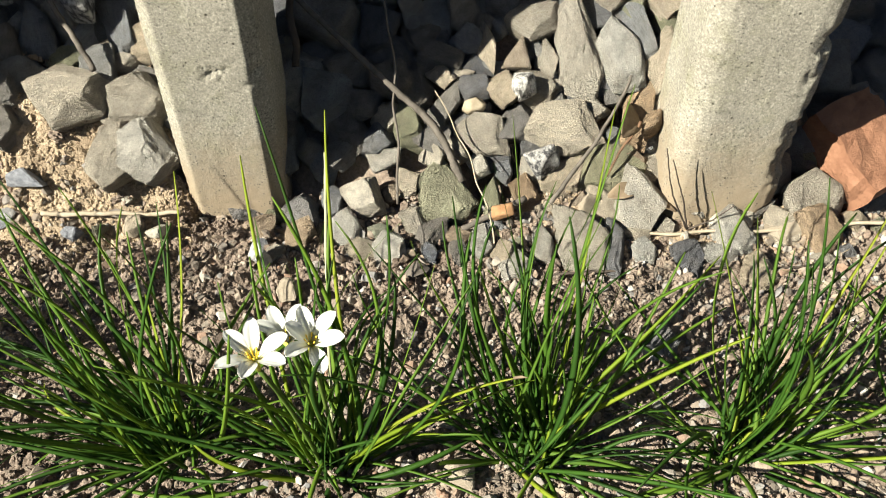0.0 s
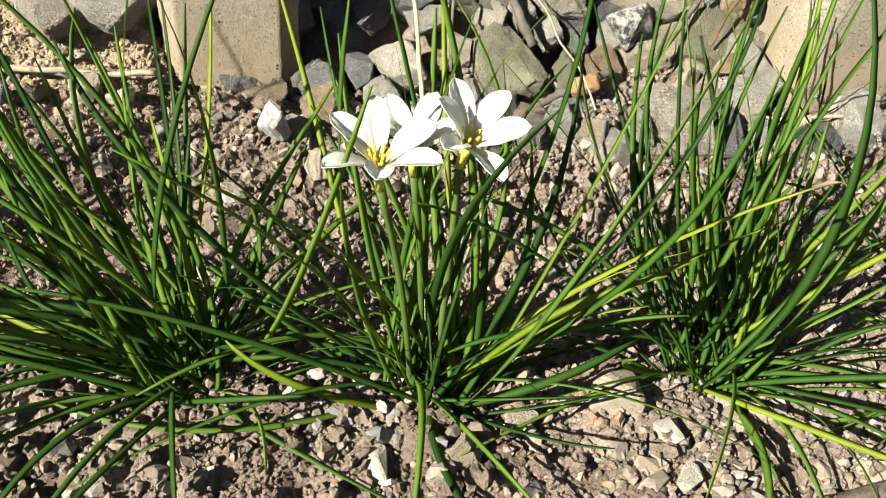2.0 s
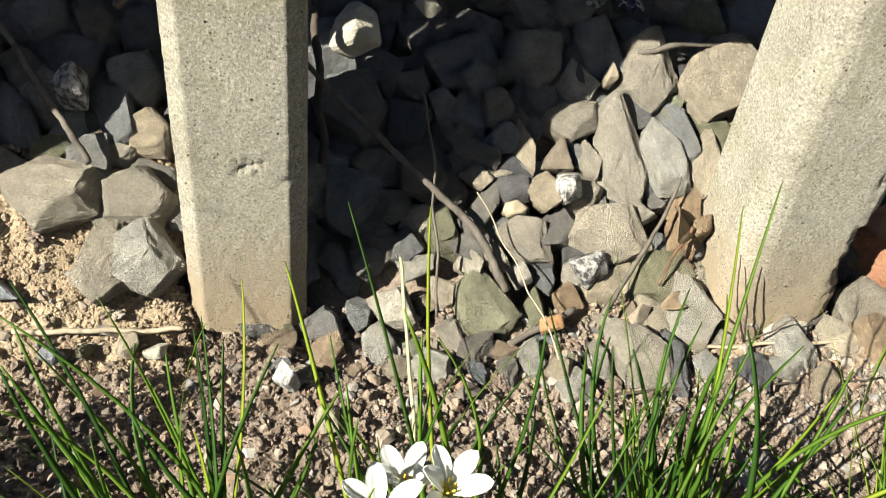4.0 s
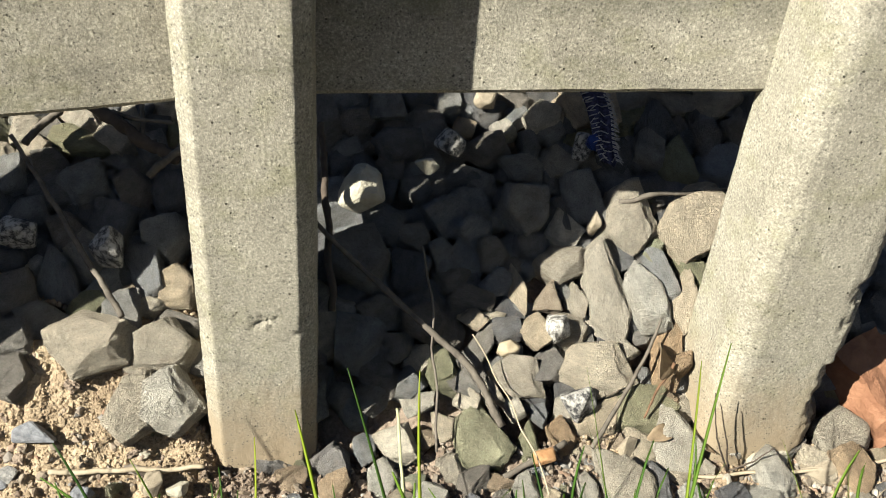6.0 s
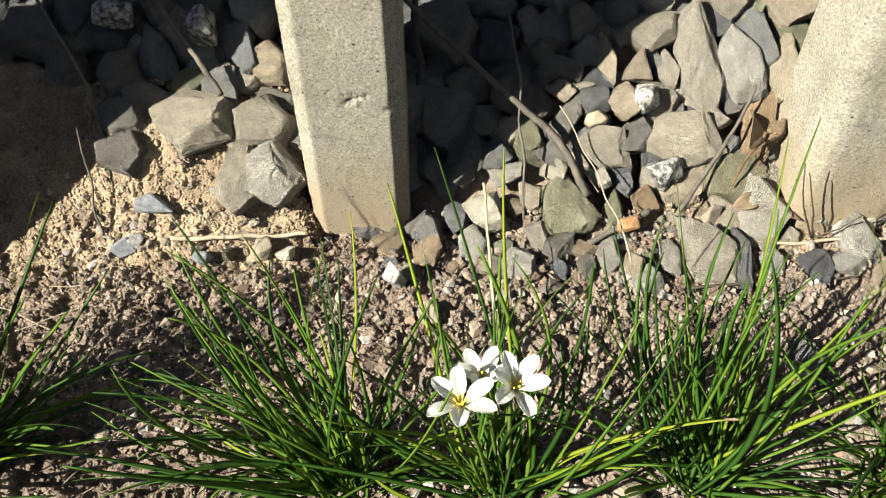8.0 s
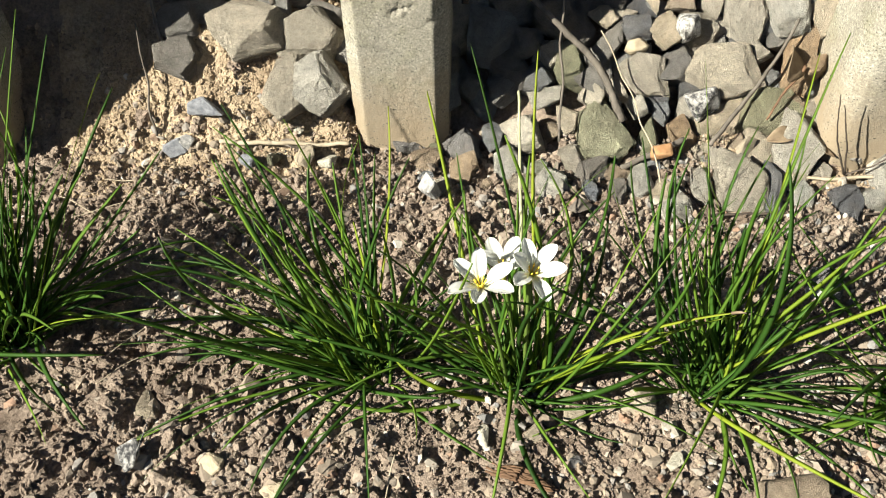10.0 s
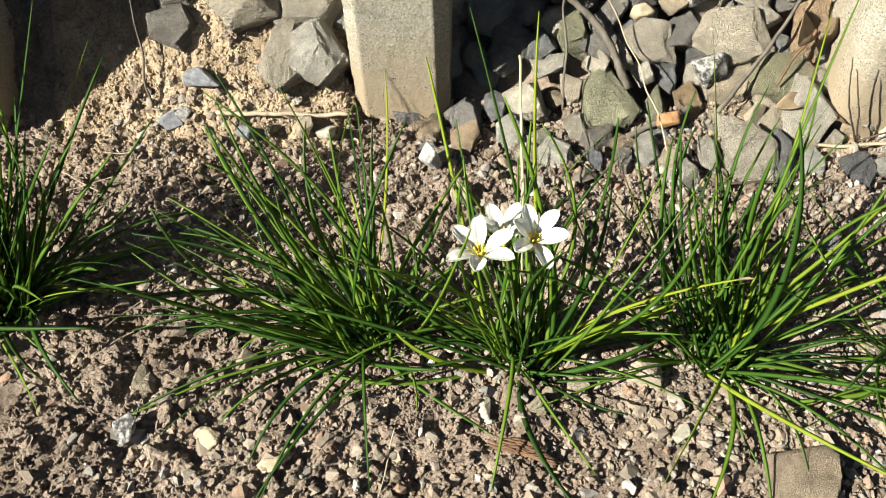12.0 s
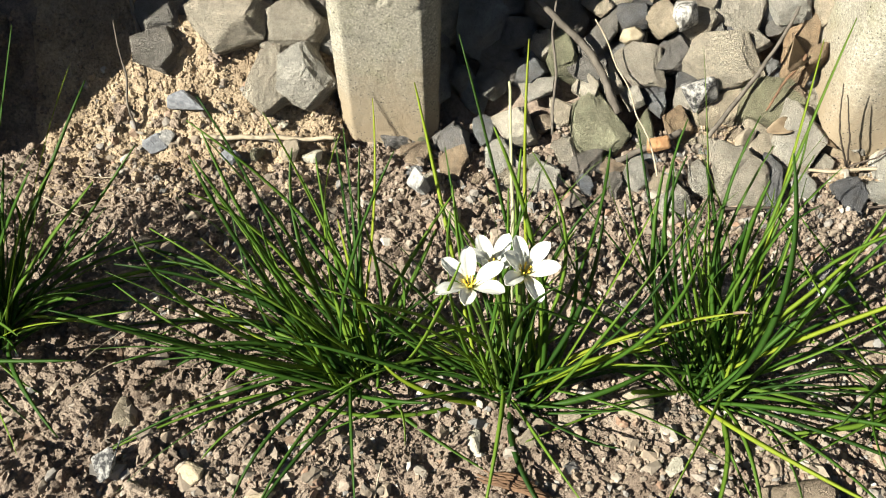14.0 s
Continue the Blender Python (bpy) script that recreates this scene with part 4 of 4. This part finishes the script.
def dry_leaf(x, y, lift, turn, tilt, size, seed, label):
    """A curled fallen leaf: a thin pointed blade, bent along its rib."""
    g = random.Random(seed)
    curl, bow, n = g.uniform(0.5, 0.9), g.uniform(0.15, 0.35), 10
    rows = []
    for under in (0.0, -0.012):
        for k in range(n + 1):
            t = k / n
            w = 0.26 * math.sin(math.pi * min(1.0, 0.04 + t * 0.95)) ** 0.8
            for u in (-1, -0.5, 0, 0.5, 1):
                rows.append(Vector((t - 0.5, u * w, curl * (u * w) ** 2 * 2.5 - bow * (t - 0.5) ** 2 + 0.03 * noise.noise(Vector((t * 5, u * 2, seed))) + under)))
    m = (n + 1) * 5
    faces = []
    for k in range(n):
        for i in range(4):
            q = (k * 5 + i, k * 5 + i + 1, k * 5 + i + 6, k * 5 + i + 5)
            faces += [q, tuple(m + v for v in reversed(q))]
        for i in (0, 4):
            q = (k * 5 + i, k * 5 + i + 5, m + k * 5 + i + 5, m + k * 5 + i)
            faces.append(q if i == 0 else tuple(reversed(q)))
    ob = new("dry_leaf", mesh_from("dry_leaf", [v * size for v in rows], faces, DRY_LEAF, True))
    ob.matrix_basis = pose(x, y, height(x, y) + lift, tilt, 0, turn)
    return tagged(ob, label, "dead leaf")


dry_leaf(0.186, 0.712, 0.048, 75, 50, 0.055, 1, "curled tan dead leaf caught between the rocks")
dry_leaf(0.182, 0.664, 0.030, 20, 25, 0.034, 2, "brown dead leaf lying among the stones")
dry_leaf(0.222, 0.655, 0.022, 150, 15, 0.028, 3, "brown curled dead leaf beside the post")


def brick_piece():
    bm = bmesh.new()
    bmesh.ops.create_cube(bm, size=1.0)
    bmesh.ops.scale(bm, vec=(0.17, 0.10, 0.065), verts=bm.verts)
    bmesh.ops.subdivide_edges(bm, edges=bm.edges[:], cuts=9, use_grid_fill=True)
    for v in bm.verts:
        p = v.co.copy()
        edge = sum(abs(p[i]) > h - 0.012 for i, h in enumerate((0.085, 0.05, 0.0325)))
        v.co += Vector((noise.noise(p * 35), noise.noise(p * 35 + Vector((5, 0, 0))), noise.noise(p * 35 + Vector((0, 7, 0))))) * 0.006
        v.co *= 1 - 0.02 * max(0, edge - 1) * (1 + noise.noise(p * 60))
    ob = new("brick", mesh_of("brick", bm, BRICK, False))
    ob.matrix_basis = pose(0.462, 0.735, ground_at(0.462, 0.735) - 0.012, 24, -4, 32)
    tagged(ob, "broken orange-red brick lying in the stones", "brick")


brick_piece()


def rag():
    """A frayed strip of woven cloth hanging over the rocks."""
    verts, faces, nx, ny = [], [], 8, 16
    for j in range(ny + 1):
        for i in range(nx + 1):
            u, v = i / nx - 0.5, j / ny
            x = 0.132 + u * 0.030 * (1 - 0.35 * v) + 0.004 * math.sin(v * 5) + 0.020 * v
            y = 0.945 - 0.072 * v + 0.004 * math.sin(u * 9 + v * 4)
            z = height(x, y) + 0.050 + 0.004 * math.cos(u * 12 + v * 6)
            verts.append((x, y, z))
    w = nx + 1
    faces = [(j * w + i, j * w + i + 1, (j + 1) * w + i + 1, (j + 1) * w + i) for j in range(ny) for i in range(nx)]
    n = len(verts)
    verts += [(x, y + 0.002, z - 0.002) for x, y, z in verts]
    faces += [tuple(k + n for k in f[::-1]) for f in faces]
    ob = tagged(new("rag"), "frayed strip of blue woven cloth caught in the rocks", "cloth")
    child("cloth", mesh_from("cloth", verts, faces, CLOTH, True), ob)
    g = random.Random(3)
    for k in range(54):
        v = k / 53
        side = (-1, 1, 1)[k % 3]
        x = 0.132 + side * 0.014 * (1 - 0.35 * v) + 0.004 * math.sin(v * 5) + 0.020 * v
        y = 0.945 - 0.072 * v
        z = height(x, y) + 0.051
        end = (x + side * g.uniform(0.002, 0.005), y - 0.003, z - g.uniform(-0.003, 0.003))
        child("thread", tube_mesh("thread", [(x - side * 0.005, y - 0.002, z + 0.004), (x, y - 0.001, z + 0.002), end], [0.0005] * 3, CLOTH_WHITE, 4), ob, "white thread" if k == 0 else "")
    for k in range(26):
        v = (k + 0.5) / 26
        row = []
        for u in (-0.36, -0.12, 0.12, 0.36):
            x = 0.132 + u * 0.030 * (1 - 0.35 * v) + 0.004 * math.sin(v * 5) + 0.020 * v
            y = 0.945 - 0.072 * v + 0.004 * math.sin(u * 9 + v * 4) + (0.0012 if abs(u) > 0.2 else -0.0012)
            row.append((x, y, height(x, y) + 0.0505 + 0.004 * math.cos(u * 12 + v * 6)))
        child("weft", tube_mesh("weft", row, [0.0007] * 4, CLOTH_WHITE if k % 3 == 0 else CLOTH, 4), ob)
    loose_stone("plastic_scrap", 31, BLUE_PLASTIC, 0.132, 0.900, (0.030, 0.022, 0.024), "scrap of shiny blue plastic below the cloth", 1.7)["category"] = "plastic"


rag()

# ---- rain lilies ----


def leaf_mesh(base, ctrl, tip, width, twist, material):
    """A narrow fleshy leaf along a bow from base to tip: a flat diamond in section, blunt at the tip."""
    base, ctrl, tip = Vector(base), Vector(ctrl), Vector(tip)
    n, verts = 13, []
    for k in range(n + 1):
        t = k / n
        p = base * (1 - t) ** 2 + ctrl * (2 * t * (1 - t)) + tip * t ** 2
        d = ((ctrl - base) * (1 - t) + (tip - ctrl) * t).normalized()
        side = d.cross(Vector((0, 0, 1)))
        side = side.normalized() if side.length > 0.05 else Vector((1, 0, 0))
        up = side.cross(d).normalized()
        ang = twist * (0.3 + t)
        s, u = side * math.cos(ang) + up * math.sin(ang), up * math.cos(ang) - side * math.sin(ang)
        w = width * (0.75 + 0.35 * math.sin(math.pi * min(1, t * 1.1))) * (1 - 0.35 * t) * (0.45 if k == n else 1.0)
        w *= 0.93
        verts += [p + s * w / 2, p + u * w * 0.06, p - s * w / 2, p - u * w * 0.13]
    faces = [(j * 4 + i, j * 4 + (i + 1) % 4, (j + 1) * 4 + (i + 1) % 4, (j + 1) * 4 + i) for j in range(n) for i in range(4)]
    faces += [(3, 2, 1, 0), tuple(n * 4 + i for i in range(4))]
    return mesh_from("leaf", verts, faces, material, True)


def lily_clump(cx, cy, count, seed, label, lean=0.0, heroes=(), upright=0.55, tall=1.0):
    """A tuft of leaves from one bulb cluster; heroes: reach in x, y, z, bow, kind and width of single leaves."""
    g = random.Random(seed)
    cz = ground_at(cx, cy)
    ob = tagged(new("rain_lily"), label, "plant", group="rain lily clumps")
    ob.matrix_basis = pose(cx, cy, cz)

    def add(dx, dy, dz, bow, mat, width, loose=0.15):
        r = 0.026 * math.sqrt(g.random())
        a = g.uniform(0, 6.28)
        base = Vector((r * math.cos(a), r * 0.8 * math.sin(a), -0.006))
        tip = Vector((dx, dy, dz))
        tip.z = max(tip.z, ground_at(cx + dx, cy + dy) - cz + 0.003)
        swing = loose * tip.length
        ctrl = base.lerp(tip, g.uniform(0.35, 0.6)) + Vector((g.gauss(0, swing), g.gauss(0, swing), bow))
        leaf = child("leaf", leaf_mesh(base, ctrl, tip, width, g.uniform(-0.9, 0.9), mat), ob)
        if loose < 0.1 and mat is LEAF_YELLOW and width == 0.0046 and dz > 0.15:
            way = (tip - ctrl).normalized()
            end = [tip - way * 0.004, tip + way * 0.003, tip + way * 0.007 + Vector((0.001, 0, -0.002))]
            child("tip", tube_mesh("tip", end, [width * 0.22, width * 0.2, 0.0002], DRY_LEAF, 5), leaf, "tan withered tip")

    for k in range(count):
        if g.random() < upright:
            az = g.gauss(92 - 240 * lean, 48) if g.random() < 0.85 else g.uniform(0, 360)
            e = g.uniform(32, 80)
            size = g.uniform(0.10, 0.255) * tall
            bow = size * g.uniform(0.02, 0.12)
        else:
            az = g.gauss(168, 38) if g.random() < 0.55 - lean else g.gauss(12, 38)
            if g.random() < 0.07:
                az = g.uniform(200, 340)
            e = g.uniform(-6, 34)
            size = g.uniform(0.08, 0.205)
            bow = size * g.uniform(0.12, 0.34)
        az = radians(az)
        e = radians(e)
        dx = size * math.cos(e) * math.cos(az) + lean * size
        dy = size * math.cos(e) * math.sin(az) * 0.8
        mat = LEAF_YELLOW if g.random() < 0.03 else LEAF
        add(dx, dy, size * math.sin(e), bow, mat, g.uniform(0.0029, 0.0050) if g.random() < 0.93 else 0.0058)
    for dx, dy, dz, bow, mat, width in heroes:
        add(dx, dy, dz, bow, mat, width, 0.04)
    return ob


lily_clump(-0.203, 0.372, 98, 41, "dense dark green clump of narrow rain lily leaves spreading over gravel", -0.16,
           [(0.080, -0.037, 0.207, -0.05, LEAF, 0.0046), (-0.147, -0.041, 0.160, 0.03, LEAF, 0.0036), (-0.216, -0.021, 0.115, 0.04, LEAF, 0.0036), (0.009, 0.123, 0.190, 0.01, LEAF_YELLOW, 0.0032),
            (-0.12, 0.12, 0.19, 0.02, LEAF, 0.0034), (0.01, -0.13, 0.0, 0.07, LEAF, 0.0034), (-0.07, -0.14, 0.0, 0.07, LEAF, 0.0034),
            (-0.19, -0.08, 0.01, 0.07, LEAF, 0.0036), (-0.17, -0.11, 0.01, 0.07, LEAF, 0.0036), (-0.20, -0.02, 0.06, 0.07, LEAF, 0.0038)], 0.46)
lily_clump(-0.085, 0.366, 64, 42, "green rain lily clump with narrow leaves and three white flowers", 0.0,
           [(0.132, -0.037, 0.178, 0.03, LEAF_YELLOW, 0.0046), (0.104, -0.016, 0.121, 0.03, LEAF_YELLOW, 0.0056), (0.100, -0.026, 0.124, 0.03, LEAF_YELLOW, 0.0056),
            (0.087, -0.031, 0.102, 0.02, LEAF_YELLOW, 0.0056), (0.148, -0.006, 0.130, 0.02, LEAF_YELLOW, 0.0040), (0.114, -0.021, 0.084, 0.03, LEAF, 0.0042), (0.09, -0.03, 0.12, 0.05, LEAF_YELLOW, 0.0046), (0.16, -0.07, 0.03, 0.05, LEAF, 0.004),
            (-0.02, -0.12, 0.0, 0.07, LEAF, 0.0042), 
            (-0.089, 0.226, 0.125, 0.05, LEAF_YELLOW, 0.0040), (-0.047, 0.151, 0.235, 0.0, LEAF, 0.0034), (0.002, 0.149, 0.234, 0.01, LEAF_YELLOW, 0.0036)])
lily_clump(0.075, 0.372, 82, 43, "upright green clump of narrow rain lily leaves with yellowed tips", 0.02,
           [(0.12, -0.01, 0.17, 0.03, LEAF_YELLOW, 0.0044), (0.15, -0.05, 0.05, 0.07, LEAF, 0.0042), (0.02, -0.13, 0.0, 0.06, LEAF, 0.0040),
            (0.055, 0.138, 0.255, 0.0, LEAF, 0.0036), (-0.02, 0.20, 0.18, 0.02, LEAF, 0.0036), (0.05, 0.16, 0.22, 0.01, LEAF_YELLOW, 0.0034),
            (0.05, -0.13, 0.0, 0.06, LEAF, 0.0036), (-0.06, -0.12, 0.0, 0.06, LEAF, 0.0036), (0.12, -0.11, 0.0, 0.06, LEAF, 0.0036)], 0.68)
lily_clump(0.232, 0.384, 80, 44, "green clump of narrow rain lily leaves on the gravel", 0.10)
lily_clump(-0.530, 0.390, 185, 45, "shaded green clump of narrow rain lily leaves near the fence", 0.0,
           [(0.15, -0.02, 0.10, 0.05, LEAF, 0.0036), (0.16, -0.03, 0.085, 0.05, LEAF_YELLOW, 0.0034), (0.09, 0.107, 0.245, 0.0, LEAF, 0.004), (0.06, 0.13, 0.25, 0.0, LEAF, 0.0038),
            (0.03, 0.10, 0.26, 0.0, LEAF, 0.004), (0.11, 0.12, 0.20, 0.02, LEAF_YELLOW, 0.0034)], 0.78, 1.1)
lily_clump(0.40, 0.40, 60, 46, "green clump of narrow rain lily leaves on the gravel", 0.05)


def petal_mesh(length, width, cup, seed):
    """A pointed oval petal lying along +x, curved up at its sides, with a thin edge."""
    g = random.Random(seed)
    nu, nv, top = 14, 6, []
    for i in range(nu + 1):
        u = i / nu
        half = width / 2 * (0.30 + 0.70 * smooth01(u / 0.55)) * math.sqrt(max(0.004, 1 - max(0.0, (u - 0.60) / 0.40) ** 2.2))
        for j in range(nv + 1):
            v = 2 * j / nv - 1
            z = cup * (v * v) * half * 0.8 + length * 0.13 * math.sin(u * 2.6) - 0.0012 * math.cos(v * 4.5) * math.sin(3 * u)
            top.append(Vector((u * length, v * half, z + 0.0008 * noise.noise(Vector((u * 5, v * 3, seed))))))
    w = nv + 1
    faces = [(i * w + j, (i + 1) * w + j, (i + 1) * w + j + 1, i * w + j + 1) for i in range(nu) for j in range(nv)]
    n = len(top)
    verts = top + [p - Vector((0, 0, 0.0004)) for p in top]
    faces += [tuple(k + n for k in f[::-1]) for f in faces]
    rim = [j for j in range(w)] + [i * w + nv for i in range(1, nu + 1)] + [nu * w + j for j in range(nv - 1, -1, -1)] + [i * w for i in range(nu - 1, 0, -1)]
    faces += [(rim[k], rim[k] + n, rim[(k + 1) % len(rim)] + n, rim[(k + 1) % len(rim)]) for k in range(len(rim))]
    return mesh_from("petal", verts, faces, PETAL, True)


PETALS = [petal_mesh(0.0262, 0.0108, 0.24, k) for k in range(3)]


def lily_flower(x, y, z, foot, tilt_x, tilt_y, spin, opens, seed, label):
    """One open flower on its stalk: the throat at (x, y, z), the stalk's foot on the ground."""
    g = random.Random(seed)
    ob = tagged(new("lily_flower"), label, "flower", group="white rain lily flowers")
    fz = ground_at(*foot)
    ob.matrix_basis = pose(foot[0], foot[1], fz)
    top = Vector((x - foot[0], y - foot[1], z - fz))
    head = Matrix.Translation(top) @ pose(0, 0, 0, tilt_x, tilt_y, 0) @ pose(0, 0, 0, 0, 0, spin)
    for k in range(6):
        m = head @ pose(0, 0, 0, 0, 0, k * 60 + g.uniform(-7, 7)) @ pose(0.001, 0, 0.0005 * (k % 2), 0, -opens[k], 0)
        child("petal", PETALS[k % 3], ob, "", m @ pose(0, 0, 0, g.uniform(-12, 12), 0, 0))
    axis = head.to_3x3() @ Vector((0, 0, 1))
    low = top - axis * 0.012
    child("throat", tube_mesh("throat", [low, top - axis * 0.004, top + axis * 0.0015], [0.0016, 0.0022, 0.0036], THROAT, 8), ob, "yellow-green throat")
    for k in range(6):
        a = radians(k * 60 + 30)
        root = head @ Vector((0.001 * math.cos(a), 0.001 * math.sin(a), 0.0))
        end = head @ Vector((0.0030 * math.cos(a), 0.0030 * math.sin(a), 0.0052 + g.uniform(-0.001, 0.001)))
        tip = head @ Vector((0.0040 * math.cos(a), 0.0040 * math.sin(a), 0.0088))
        child("stamen", tube_mesh("stamen", [root, end, end + (tip - end) * 0.2, tip], [0.0004, 0.0004, 0.0008, 0.0005], STAMEN, 5), ob, "yellow stamen" if k == 0 else "")
    bend = Vector((top.x * 0.35, top.y * 0.35, top.z * 0.55))
    pts = [Vector((0, 0, -0.006)) * (1 - t) ** 2 + bend * 2 * t * (1 - t) + low * t * t for t in [i / 10 for i in range(11)]]
    child("stalk", tube_mesh("stalk", pts, [0.0017] * 11, SCAPE, 7), ob, "pale green stalk")
    return ob


lily_flower(-0.1175, 0.351, 0.189, (-0.092, 0.366), 2, -3, 30, [26, 40, 38, 22, 30, 20], 1, "open white rain lily flower with yellow stamens")
lily_flower(-0.0835, 0.362, 0.191, (-0.080, 0.370), 9, 6, -8, [34, 36, 44, 52, 34, 14], 2, "open white rain lily flower with orange-yellow stamens")
lily_flower(-0.102, 0.376, 0.175, (-0.086, 0.376), 4, -4, 0, [40, 40, 42, 42, 60, 60], 3, "white rain lily flower behind two others")
twig("withered_lily", [(-0.085, 0.372, 0.03), (-0.088, 0.455, 0.13), (-0.094, 0.554, 0.187)], 0.0016, 0.0012, PALE_STALK, "bleached dead lily stem standing in the clump", "plant", 0.001, 30)

# ---- loose pebbles on the gravel, parts of the ground ----
g_ = random.Random(77)
spots = [(-0.322, 0.276, 0.021), (-0.268, 0.262, 0.022), (-0.386, 0.283, 0.024), (-0.389, 0.325, 0.026), (0.06, 0.262, 0.018),
         (-0.305, 0.640, 0.022), (-0.325, 0.645, 0.02), (-0.42, 0.50, 0.026), (0.02, 0.31, 0.016), (-0.04, 0.30, 0.015), (0.15, 0.62, 0.022), (0.20, 0.61, 0.02)]
for k in range(285):
    if k < len(spots):
        x, y, s = spots[k]
    else:
        x, y = g_.uniform(-0.60, 0.46), g_.uniform(0.2, 0.67)
        s = min(0.024, 0.0085 * math.exp(abs(g_.gauss(0, 0.38))))
    m = pose(x, y, ground_at(x, y) + s * 0.2, g_.uniform(-25, 25), g_.uniform(-25, 25), g_.uniform(0, 360))
    child("pebble", PEBBLES[k % 10], ground, "", m @ Matrix.Diagonal((s * g_.uniform(1, 1.4), s, s * g_.uniform(0.6, 0.9), 1)))
